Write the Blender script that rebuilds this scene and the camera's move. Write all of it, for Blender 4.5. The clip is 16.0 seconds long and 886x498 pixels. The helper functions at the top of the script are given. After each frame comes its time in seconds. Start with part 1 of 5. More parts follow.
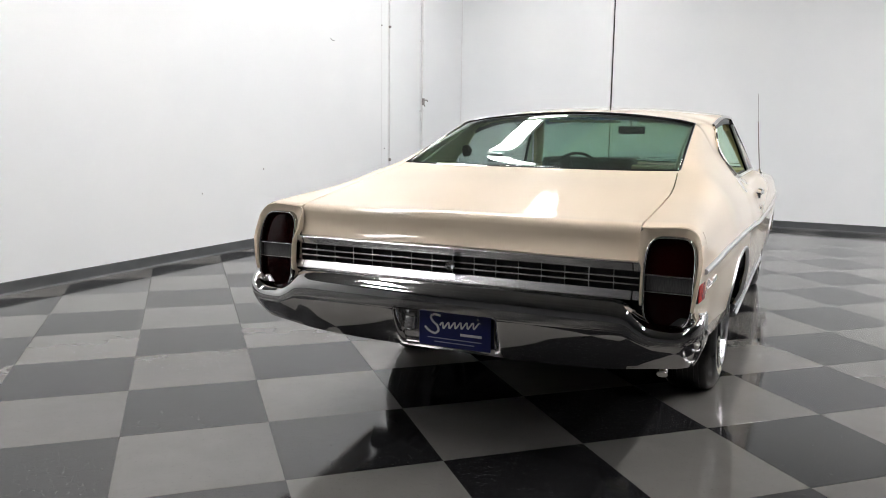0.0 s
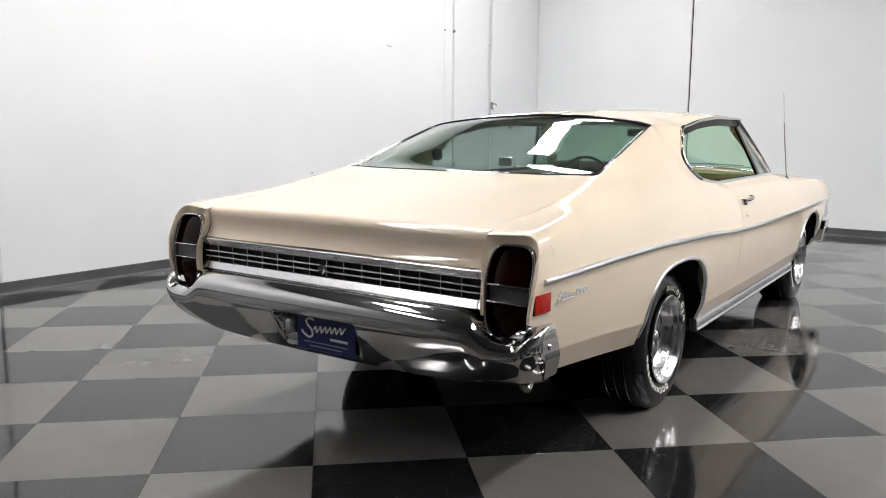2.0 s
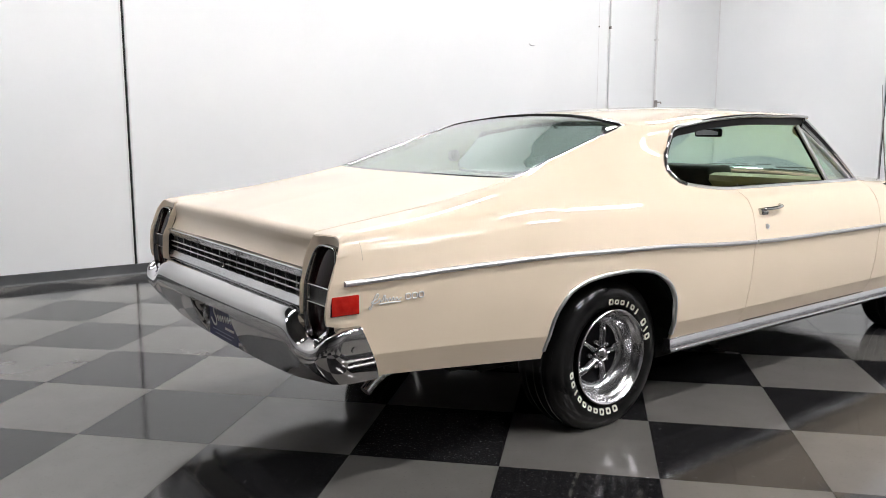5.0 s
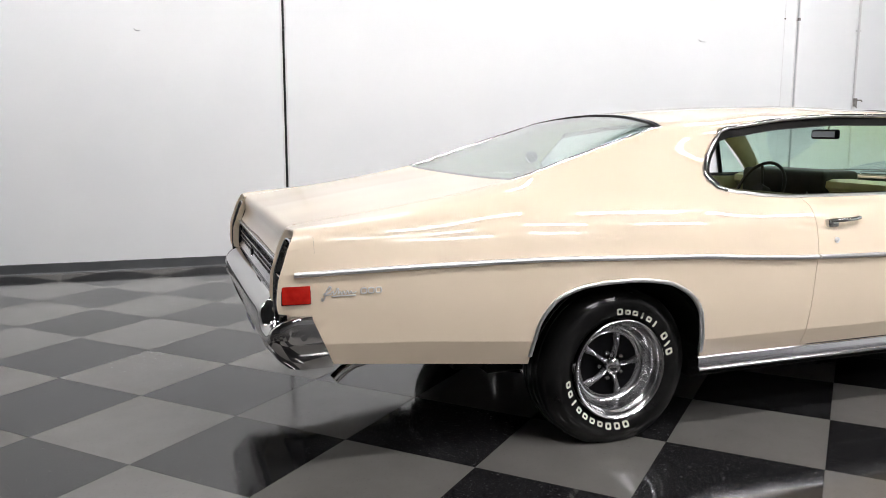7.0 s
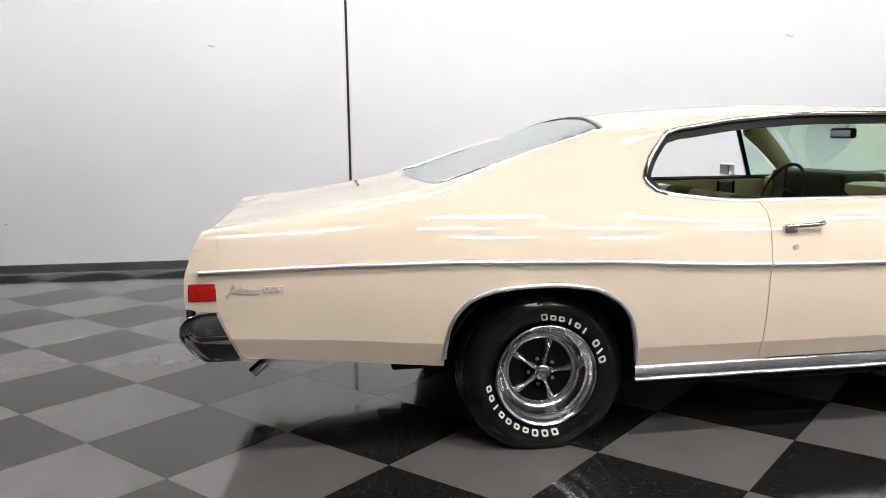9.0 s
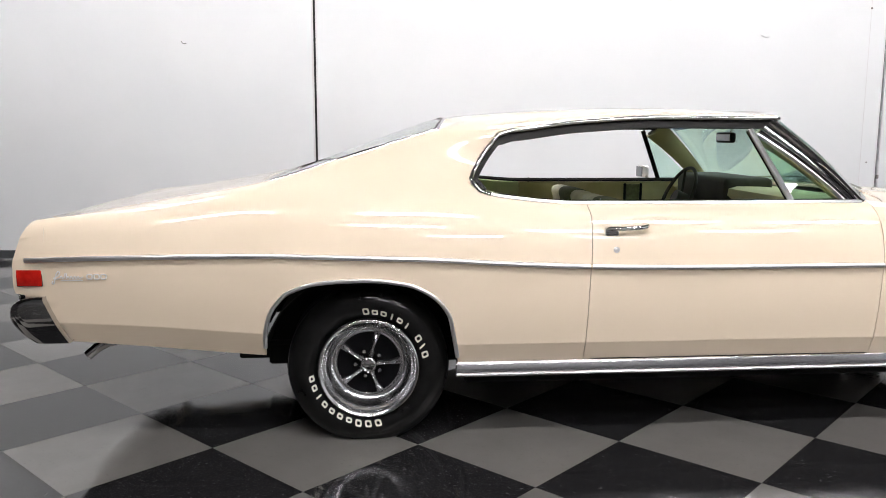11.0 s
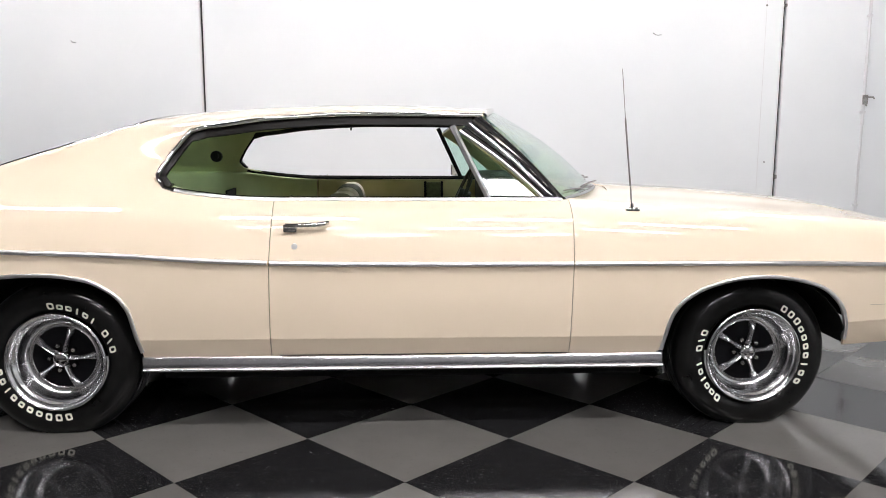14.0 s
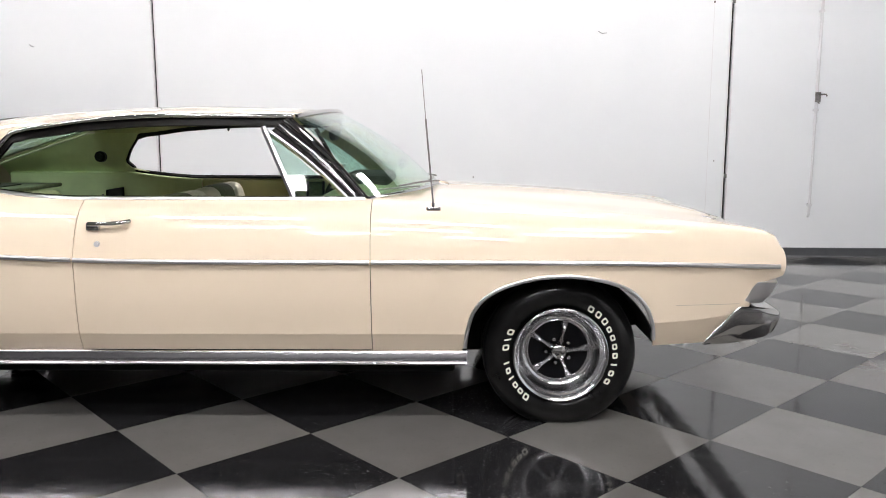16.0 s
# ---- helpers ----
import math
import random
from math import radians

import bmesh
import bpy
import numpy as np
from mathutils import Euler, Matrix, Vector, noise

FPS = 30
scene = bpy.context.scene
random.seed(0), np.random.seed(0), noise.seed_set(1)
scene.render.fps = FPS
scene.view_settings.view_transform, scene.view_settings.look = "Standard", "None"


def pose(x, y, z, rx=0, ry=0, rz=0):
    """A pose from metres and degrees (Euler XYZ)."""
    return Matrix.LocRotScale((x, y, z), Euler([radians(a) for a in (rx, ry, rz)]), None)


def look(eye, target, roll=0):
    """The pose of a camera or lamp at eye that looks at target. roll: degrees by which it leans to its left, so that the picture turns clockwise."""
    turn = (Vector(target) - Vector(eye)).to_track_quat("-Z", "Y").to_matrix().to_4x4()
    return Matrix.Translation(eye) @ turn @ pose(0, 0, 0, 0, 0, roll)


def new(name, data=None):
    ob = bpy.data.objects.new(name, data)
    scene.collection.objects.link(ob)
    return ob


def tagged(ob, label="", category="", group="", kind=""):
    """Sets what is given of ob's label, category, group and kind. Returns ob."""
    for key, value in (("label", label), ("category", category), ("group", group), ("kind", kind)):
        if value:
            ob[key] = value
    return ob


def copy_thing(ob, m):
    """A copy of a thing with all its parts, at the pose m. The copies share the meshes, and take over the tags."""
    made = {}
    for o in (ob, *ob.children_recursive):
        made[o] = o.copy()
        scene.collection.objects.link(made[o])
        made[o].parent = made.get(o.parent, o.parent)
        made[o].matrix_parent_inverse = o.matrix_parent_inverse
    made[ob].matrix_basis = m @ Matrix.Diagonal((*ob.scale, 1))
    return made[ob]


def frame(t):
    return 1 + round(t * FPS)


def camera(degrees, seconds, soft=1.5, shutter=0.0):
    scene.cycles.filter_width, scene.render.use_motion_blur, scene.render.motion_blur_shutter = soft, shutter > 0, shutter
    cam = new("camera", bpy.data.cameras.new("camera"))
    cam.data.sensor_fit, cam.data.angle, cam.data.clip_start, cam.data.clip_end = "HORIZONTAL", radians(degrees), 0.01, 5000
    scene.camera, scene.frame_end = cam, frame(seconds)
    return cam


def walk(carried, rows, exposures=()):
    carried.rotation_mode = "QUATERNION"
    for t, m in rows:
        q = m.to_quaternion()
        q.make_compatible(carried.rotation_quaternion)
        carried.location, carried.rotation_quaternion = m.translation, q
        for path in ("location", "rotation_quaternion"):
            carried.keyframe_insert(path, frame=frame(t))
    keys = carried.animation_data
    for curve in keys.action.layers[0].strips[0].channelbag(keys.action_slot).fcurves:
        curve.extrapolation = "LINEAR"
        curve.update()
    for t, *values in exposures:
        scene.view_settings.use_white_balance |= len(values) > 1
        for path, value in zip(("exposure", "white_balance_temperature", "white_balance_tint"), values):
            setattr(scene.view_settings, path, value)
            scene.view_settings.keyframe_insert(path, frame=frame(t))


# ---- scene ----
cam = camera(58.3, 16.0, soft=0.9)
PATH = [
    (0, (-0.926, -2.798, 1.29), (-0.312, -0.919, 0.987), 0.7),
    (0.5, (-0.68, -2.865, 1.29), (-0.186, -0.95, 0.989), 0.6),
    (1, (-0.424, -2.924, 1.293), (-0.034, -0.985, 0.995), 0.5),
    (1.5, (-0.173, -2.957, 1.293), (0.165, -1.008, 0.997), 0.4),
    (2, (0.084, -2.979, 1.294), (0.363, -1.021, 0.999), 0.3),
    (2.5, (0.339, -3.0, 1.297), (0.535, -1.032, 1.001), 0.2),
    (3, (0.583, -3.015, 1.296), (0.709, -1.041, 1.0), 0.2),
    (3.2, (0.68, -3.017, 1.297), (0.779, -1.042, 1.001), 0.3),
    (5.3, (1.68, -2.92, 1.307), (1.218, -0.997, 1.009), -0.0),
    (5.5, (1.778, -2.904, 1.31), (1.245, -0.999, 1.01), 0.0),
    (6, (2.011, -2.832, 1.309), (1.341, -0.971, 1.01), 0.2),
    (6.5, (2.236, -2.758, 1.31), (1.444, -0.947, 1.011), 0.1),
    (7, (2.463, -2.68, 1.306), (1.554, -0.923, 1.01), 0.1),
    (7.5, (2.667, -2.585, 1.303), (1.643, -0.893, 1.008), -0.0),
    (8, (2.878, -2.466, 1.305), (1.768, -0.829, 1.012), -0.0),
    (8.2, (2.955, -2.42, 1.302), (1.818, -0.801, 1.011), -0.2),
    (10.3, (3.794, -1.908, 1.306), (2.469, -0.438, 1.02), -0.1),
    (10.5, (3.868, -1.855, 1.308), (2.536, -0.392, 1.019), 0.1),
    (11, (4.07, -1.699, 1.312), (2.739, -0.236, 1.021), 0.1),
    (11.5, (4.265, -1.527, 1.32), (2.939, -0.06, 1.02), 0.2),
    (12, (4.409, -1.362, 1.304), (3.1, 0.122, 1.012), 0.3),
    (12.5, (4.579, -1.205, 1.304), (3.239, 0.251, 1.012), 0.4),
    (13, (4.763, -1.039, 1.296), (3.397, 0.393, 1.01), 0.3),
    (13.5, (4.938, -0.869, 1.297), (3.559, 0.551, 1.01), 0.2),
    (14, (5.115, -0.705, 1.3), (3.735, 0.713, 1.009), 0.2),
    (14.5, (5.308, -0.536, 1.304), (3.904, 0.857, 1.011), 0.1),
    (15, (5.5, -0.361, 1.307), (4.082, 1.019, 1.014), 0.1),
    (15.5, (5.692, -0.173, 1.306), (4.258, 1.189, 1.014), 0.0),
    (16, (5.886, 0.017, 1.309), (4.427, 1.352, 1.015), -0.0),
]
walk(cam, [(t, look(eye, target, roll)) for t, eye, target, roll in PATH],
     [(0, 0.0, 6500, 10), (3, 0.0, 6500, 10.5), (11, 0.0, 6500, 12.5), (16, 0.0, 6500, 12.5)])

# ---- light ----
world = bpy.data.worlds.new("world")
scene.world = world
world.use_nodes = True
world.node_tree.nodes["Background"].inputs[0].default_value = (0.75, 0.85, 1.0, 1)
world.node_tree.nodes["Background"].inputs[1].default_value = 0.02
LAMP = 62.0          # radiance of the ceiling light diffusers


# ---- materials ----
def material(name, colour, rough=0.5, metal=0.0, coat=0.0, spec=0.5):
    m = bpy.data.materials.new(name)
    m.use_nodes = True
    b = m.node_tree.nodes["Principled BSDF"]
    b.inputs["Base Color"].default_value = (*colour, 1)
    b.inputs["Roughness"].default_value = rough
    b.inputs["Metallic"].default_value = metal
    b.inputs["Coat Weight"].default_value = coat
    b.inputs["Coat Roughness"].default_value = 0.03
    b.inputs["Specular IOR Level"].default_value = spec
    return m


def node(m, kind, **inputs):
    n = m.node_tree.nodes.new(kind)
    for key, value in inputs.items():
        n.inputs[key.replace("_", " ")].default_value = value
    return n


def vary(m, colour, other, scale, detail=4.0, low=0.35, high=0.65, bump=0.0, bump_scale=None, rough=None, stretch=(1, 1, 1)):
    """Mottles the base colour between two tones, with an optional relief and uneven gloss."""
    t = m.node_tree
    b = t.nodes["Principled BSDF"]
    co = t.nodes.new("ShaderNodeTexCoord")
    mp = t.nodes.new("ShaderNodeMapping")
    mp.inputs["Scale"].default_value = stretch
    t.links.new(co.outputs["Object"], mp.inputs["Vector"])
    nz = node(m, "ShaderNodeTexNoise", Scale=scale, Detail=detail)
    t.links.new(mp.outputs[0], nz.inputs["Vector"])
    ramp = t.nodes.new("ShaderNodeValToRGB")
    ramp.color_ramp.elements[0].position, ramp.color_ramp.elements[1].position = low, high
    ramp.color_ramp.elements[0].color, ramp.color_ramp.elements[1].color = (*colour, 1), (*other, 1)
    t.links.new(nz.outputs["Fac"], ramp.inputs[0])
    t.links.new(ramp.outputs[0], b.inputs["Base Color"])
    if bump:
        fine = node(m, "ShaderNodeTexNoise", Scale=bump_scale or scale * 8, Detail=3.0)
        t.links.new(mp.outputs[0], fine.inputs["Vector"])
        bp = node(m, "ShaderNodeBump", Strength=bump, Distance=0.01)
        t.links.new(fine.outputs["Fac"], bp.inputs["Height"])
        t.links.new(bp.outputs[0], b.inputs["Normal"])
    if rough:
        rr = t.nodes.new("ShaderNodeMapRange")
        rr.inputs["To Min"].default_value, rr.inputs["To Max"].default_value = rough
        t.links.new(nz.outputs["Fac"], rr.inputs["Value"])
        t.links.new(rr.outputs[0], b.inputs["Roughness"])
    return m


def glass(name, tint, gloss=0.06):
    m = bpy.data.materials.new(name)
    m.use_nodes = True
    t = m.node_tree
    t.nodes.remove(t.nodes["Principled BSDF"])
    clear = node(m, "ShaderNodeBsdfTransparent", Color=(*tint, 1))
    shine = node(m, "ShaderNodeBsdfGlossy", Color=(1, 1, 1, 1), Roughness=0.02)
    fr = node(m, "ShaderNodeLayerWeight", Blend=0.5)
    steep = t.nodes.new("ShaderNodeMath")
    steep.operation = "POWER"
    steep.inputs[1].default_value = 2.2
    share = t.nodes.new("ShaderNodeMapRange")
    share.inputs["To Min"].default_value, share.inputs["To Max"].default_value = gloss, 0.82
    mix = t.nodes.new("ShaderNodeMixShader")
    t.links.new(fr.outputs["Facing"], steep.inputs[0])
    t.links.new(steep.outputs[0], share.inputs["Value"])
    t.links.new(share.outputs[0], mix.inputs[0])
    t.links.new(clear.outputs[0], mix.inputs[1])
    t.links.new(shine.outputs[0], mix.inputs[2])
    t.links.new(mix.outputs[0], t.nodes["Material Output"].inputs[0])
    return m


PAINT = vary(material("cream_paint", (0.832, 0.704, 0.547), 0.55, coat=1.0, spec=0.15), (0.842, 0.712, 0.554), (0.822, 0.694, 0.537), 2.5)
PAINT.node_tree.nodes["Principled BSDF"].inputs["Coat Roughness"].default_value = 0.05
CHROME = material("chrome", (0.58, 0.575, 0.57), 0.06, 1.0)
BADGE = material("bright_badge", (0.85, 0.85, 0.85), 0.3, 0.6)
CHROME_RIM = vary(material("rim_chrome", (0.50, 0.50, 0.51), 0.12, 1.0), (0.66, 0.66, 0.67), (0.56, 0.56, 0.57), 30, rough=(0.14, 0.26))
TRIM = material("trim_chrome", (0.80, 0.80, 0.81), 0.30, 1.0)
BRIGHT = material("brushed_aluminium", (0.58, 0.58, 0.59), 0.27, 1.0)
POLISHED = material("polished_aluminium", (0.60, 0.60, 0.62), 0.22, 1.0)
RUBBER = vary(material("tyre_rubber", (0.006, 0.006, 0.006), 0.38, spec=0.07, coat=0.55), (0.005, 0.005, 0.005), (0.008, 0.008, 0.008), 14, bump=0.02, bump_scale=160, rough=(0.24, 0.34))
SEAL = material("black_rubber_seal", (0.004, 0.0035, 0.003), 0.35, spec=0.16)
BLACK = vary(material("underbody_black", (0.005, 0.005, 0.005), 0.9, spec=0.2), (0.004, 0.004, 0.004), (0.008, 0.008, 0.007), 8)
RIM_BLACK = material("black_rim_paint", (0.005, 0.005, 0.006), 0.3, spec=0.15)
BEZEL = material("dark_plated_bezel", (0.26, 0.26, 0.26), 0.12, 1.0)
LETTER = vary(material("raised_white_letter", (0.80, 0.78, 0.68), 0.6), (0.84, 0.82, 0.72), (0.74, 0.71, 0.60), 60)
RED_DARK = material("dark_red_lens", (0.010, 0.001, 0.001), 0.12, spec=0.14)
RED = vary(material("red_lens", (0.56, 0.016, 0.008), 0.25, spec=0.4), (0.64, 0.022, 0.011), (0.36, 0.007, 0.004), 22, low=0.3, high=0.7)
SMOKE = vary(material("ribbed_reverse_lens", (0.10, 0.10, 0.10), 0.3), (0.12, 0.12, 0.12), (0.07, 0.07, 0.07), 40, stretch=(1, 12, 1))
GREEN = vary(material("ivy_vinyl", (0.47, 0.43, 0.225), 0.5), (0.49, 0.45, 0.235), (0.43, 0.39, 0.20), 9, bump=0.2, bump_scale=220)
GREEN_DARK = vary(material("dark_green_dash", (0.022, 0.020, 0.011), 0.55, spec=0.2), (0.026, 0.023, 0.013), (0.016, 0.0145, 0.008), 10)
# ivy vinyl with the light from the rear glass put into its colour
IVY_LIT = vary(material("lit_ivy_vinyl", (0.60, 0.64, 0.37), 0.55), (0.62, 0.66, 0.385), (0.56, 0.60, 0.34), 9, bump=0.2, bump_scale=220)
LINER = vary(material("headliner_vinyl", (0.46, 0.48, 0.26), 0.7), (0.48, 0.50, 0.27), (0.43, 0.45, 0.24), 6, bump=0.2, bump_scale=300)
CLOTH = vary(material("cream_seat_vinyl", (0.60, 0.56, 0.42), 0.55), (0.63, 0.59, 0.45), (0.54, 0.50, 0.37), 12, bump=0.2, bump_scale=150)
STRIPE = vary(material("striped_seat_cloth", (0.12, 0.13, 0.07), 0.8), (0.14, 0.15, 0.08), (0.09, 0.10, 0.05), 50)
CARPET = vary(material("dark_carpet", (0.03, 0.035, 0.02), 0.95), (0.035, 0.04, 0.022), (0.02, 0.024, 0.014), 120)
NAVY = vary(material("navy_plate", (0.012, 0.018, 0.11), 0.3), (0.012, 0.018, 0.12), (0.010, 0.015, 0.09), 20)
WHITE_INK = material("white_print", (0.8, 0.8, 0.8), 0.5)
GREY_INK = material("grey_print", (0.35, 0.37, 0.5), 0.5)
SHADE = glass("blue_shade_band", (0.16, 0.22, 0.50))
GLASS = glass("green_tinted_glass", (0.81, 0.94, 0.89), 0.055)
CLEAR = glass("clear_lens", (0.9, 0.92, 0.92))
MIRROR = material("mirror", (0.20, 0.205, 0.21), 0.02, 1.0)
WALL = vary(material("white_wall_panel", (0.79, 0.81, 0.825), 0.5), (0.81, 0.828, 0.84), (0.775, 0.797, 0.815), 0.9, detail=6, bump=0.04, bump_scale=60)
# tones of the two unseen walls, kept low for contrast in the chrome
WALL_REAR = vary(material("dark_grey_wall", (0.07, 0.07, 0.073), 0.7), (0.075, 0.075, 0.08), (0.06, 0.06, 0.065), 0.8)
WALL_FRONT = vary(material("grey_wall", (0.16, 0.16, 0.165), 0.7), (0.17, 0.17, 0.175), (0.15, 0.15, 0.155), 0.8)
CEILING = vary(material("ceiling_grey", (0.09, 0.09, 0.09), 0.9), (0.10, 0.10, 0.10), (0.08, 0.08, 0.08), 1.5)
BASE = vary(material("grey_cove_base", (0.07, 0.075, 0.08), 0.4), (0.075, 0.08, 0.085), (0.06, 0.064, 0.068), 5)
GAP = material("black_gap_seal", (0.006, 0.006, 0.006), 0.7)
PIPE = vary(material("white_pipe_paint", (0.74, 0.74, 0.75), 0.35), (0.76, 0.76, 0.77), (0.70, 0.70, 0.71), 8)
CONDUIT = vary(material("conduit_paint", (0.70, 0.70, 0.71), 0.3), (0.72, 0.72, 0.73), (0.66, 0.66, 0.67), 8)
STEEL = vary(material("steel", (0.32, 0.31, 0.30), 0.4, 1.0), (0.34, 0.33, 0.32), (0.22, 0.21, 0.20), 40)
SCUFF = material("dark_scuff", (0.12, 0.11, 0.10), 0.8)
JOINT = material("joint_filler", (0.50, 0.42, 0.32), 0.6)
SUBFLOOR = material("subfloor", (0.03, 0.03, 0.03), 0.8)


def tile_material(name, colour, other, speck, amount, rough, spec):
    m = material(name, colour, 0.15, spec=spec)
    t = m.node_tree
    b = t.nodes["Principled BSDF"]
    geo = t.nodes.new("ShaderNodeNewGeometry")
    info = t.nodes.new("ShaderNodeObjectInfo")
    cloud = node(m, "ShaderNodeTexNoise", Scale=5.0, Detail=6.0, Roughness=0.6)
    t.links.new(geo.outputs["Position"], cloud.inputs["Vector"])
    fleck = node(m, "ShaderNodeTexNoise", Scale=75.0, Detail=2.0)
    t.links.new(geo.outputs["Position"], fleck.inputs["Vector"])
    mix = t.nodes.new("ShaderNodeMix")
    mix.data_type = "RGBA"
    mix.inputs[6].default_value, mix.inputs[7].default_value = (*colour, 1), (*other, 1)
    t.links.new(cloud.outputs["Fac"], mix.inputs[0])
    cut = t.nodes.new("ShaderNodeMapRange")
    cut.inputs["From Min"].default_value, cut.inputs["From Max"].default_value = 0.645, 0.69
    cut.inputs["To Max"].default_value = amount
    t.links.new(fleck.outputs["Fac"], cut.inputs["Value"])
    mix2 = t.nodes.new("ShaderNodeMix")
    mix2.data_type = "RGBA"
    mix2.inputs[7].default_value = (*speck, 1)
    t.links.new(cut.outputs[0], mix2.inputs[0])
    t.links.new(mix.outputs[2], mix2.inputs[6])
    shade = t.nodes.new("ShaderNodeMapRange")
    shade.inputs["To Min"].default_value, shade.inputs["To Max"].default_value = 0.9, 1.1
    t.links.new(info.outputs["Random"], shade.inputs["Value"])
    hsv = t.nodes.new("ShaderNodeHueSaturation")
    t.links.new(shade.outputs[0], hsv.inputs["Value"])
    t.links.new(mix2.outputs[2], hsv.inputs["Color"])
    t.links.new(hsv.outputs[0], b.inputs["Base Color"])
    rr = t.nodes.new("ShaderNodeMapRange")
    rr.inputs["From Min"].default_value, rr.inputs["From Max"].default_value = 0.3, 0.7
    rr.inputs["To Min"].default_value, rr.inputs["To Max"].default_value = rough
    t.links.new(cloud.outputs["Fac"], rr.inputs["Value"])
    t.links.new(rr.outputs[0], b.inputs["Roughness"])
    wave = node(m, "ShaderNodeTexNoise", Scale=9.0, Detail=2.0)
    t.links.new(geo.outputs["Position"], wave.inputs["Vector"])
    bp = node(m, "ShaderNodeBump", Strength=0.03, Distance=0.01)
    t.links.new(wave.outputs["Fac"], bp.inputs["Height"])
    t.links.new(bp.outputs[0], b.inputs["Normal"])
    return m


TILE_DARK = tile_material("black_vinyl_tile", (0.010, 0.010, 0.011), (0.017, 0.017, 0.018), (0.11, 0.11, 0.11), 0.65, (0.04, 0.13), 0.4)
TILE_LIGHT = tile_material("grey_vinyl_tile", (0.105, 0.101, 0.095), (0.138, 0.133, 0.126), (0.085, 0.082, 0.076), 0.45, (0.05, 0.16), 0.5)
GLOW = bpy.data.materials.new("light_diffuser")
GLOW.use_nodes = True
GLOW.node_tree.nodes["Principled BSDF"].inputs["Base Color"].default_value = (0.9, 0.9, 0.9, 1)
GLOW.node_tree.nodes["Principled BSDF"].inputs["Emission Color"].default_value = (1.0, 0.978, 0.97, 1)
GLOW.node_tree.nodes["Principled BSDF"].inputs["Emission Strength"].default_value = LAMP


# ---- building helpers ----
def mesh_of(name, bm, mat, smooth=0.0, weld=0.0):
    if weld:
        bmesh.ops.remove_doubles(bm, verts=bm.verts, dist=weld)
    me = bpy.data.meshes.new(name)
    for f in bm.faces:
        f.smooth = smooth > 0
    bm.to_mesh(me)
    bm.free()
    me.materials.append(mat)
    if 0 < smooth < 180:
        me.set_sharp_from_angle(angle=radians(smooth))
    return me


def thicken(bm, t):
    """Gives an open sheet an inner skin and a rim; the rim has corners of its own, so that the outside stays smooth to its edge."""
    bm.normal_update()
    faces = list(bm.faces)
    rims = [(e, e.link_loops[0]) for e in bm.edges if len(e.link_faces) == 1]
    rims = [(l.vert, l.link_loop_next.vert) for _, l in rims]
    inner = {v: v.co - v.normal * t for v in bm.verts}
    made = {v: bm.verts.new(c) for v, c in inner.items()}
    for f in faces:
        bm.faces.new([made[v] for v in reversed(f.verts)])
    for a, b in rims:
        bm.faces.new([bm.verts.new(c) for c in (b.co, a.co, inner[a], inner[b])])


def part(name, bm, mat, parent, label="", smooth=0.0, weld=0.0, thick=0.0):
    """Links a bmesh as one mesh object under a thing or a part."""
    if weld:
        bmesh.ops.remove_doubles(bm, verts=bm.verts, dist=weld)
    if thick:
        thicken(bm, thick)
    ob = new(name, mesh_of(name, bm, mat, smooth))
    ob.parent = parent
    if label:
        tagged(ob, label)
    return ob


def loft(bm, rows, close=False, flip=False):
    """Quads between rows of points; collapsed ones are left out."""
    grid = [[bm.verts.new(p) for p in row] for row in rows]
    for a, b in zip(grid, grid[1:]):
        n = len(a)
        for i in range(n if close else n - 1):
            j = (i + 1) % n
            q = [a[i], a[j], b[j], b[i]]
            keep = []
            for v in q:
                if all((v.co - w.co).length > 1e-5 for w in keep):
                    keep.append(v)
            if len(keep) > 2:
                try:
                    bm.faces.new(keep[::-1] if flip else keep)
                except ValueError:
                    pass
    return grid


def face_out(bm, ref):
    """Turns an open sheet so that it faces ref on the whole."""
    bm.normal_update()
    total = sum(f.normal.dot(Vector(ref)) * f.calc_area() for f in bm.faces)
    if total < 0:
        bmesh.ops.reverse_faces(bm, faces=bm.faces)


def box(bm, x0, x1, y0, y1, z0, z1, bevel=0.0, segments=2):
    m = Matrix.Translation(((x0 + x1) / 2, (y0 + y1) / 2, (z0 + z1) / 2)) @ Matrix.Diagonal((abs(x1 - x0), abs(y1 - y0), abs(z1 - z0), 1))
    made = bmesh.ops.create_cube(bm, size=1, matrix=m)["verts"]
    if bevel:
        edges = list({e for v in made for e in v.link_edges})
        bmesh.ops.bevel(bm, geom=edges, offset=bevel, segments=segments, affect="EDGES", profile=0.5)
    return bm


def sweep(bm, path, profile, up, close=False, caps=True):
    """Sweeps a closed profile (a: sideways, b: along up) along a path. up: a vector, or one per point."""
    path = [Vector(p) for p in path]
    rows = []
    n = len(path)
    for i, p in enumerate(path):
        a = path[(i - 1) % n] if close or i else p
        b = path[(i + 1) % n] if close or i < n - 1 else p
        d = (b - a).normalized()
        u = Vector(up[i] if isinstance(up, list) else up)
        u = (u - d * u.dot(d)).normalized()
        s = d.cross(u)
        rows.append([p + s * q[0] + u * q[1] for q in profile])
    if close:
        rows.append(rows[0])
    grid = loft(bm, rows, close=True)
    if caps and not close:
        for r in (grid[0], grid[-1][::-1]):
            try:
                bm.faces.new(r[::-1])
            except ValueError:
                pass
    bmesh.ops.recalc_face_normals(bm, faces=bm.faces)
    return bm


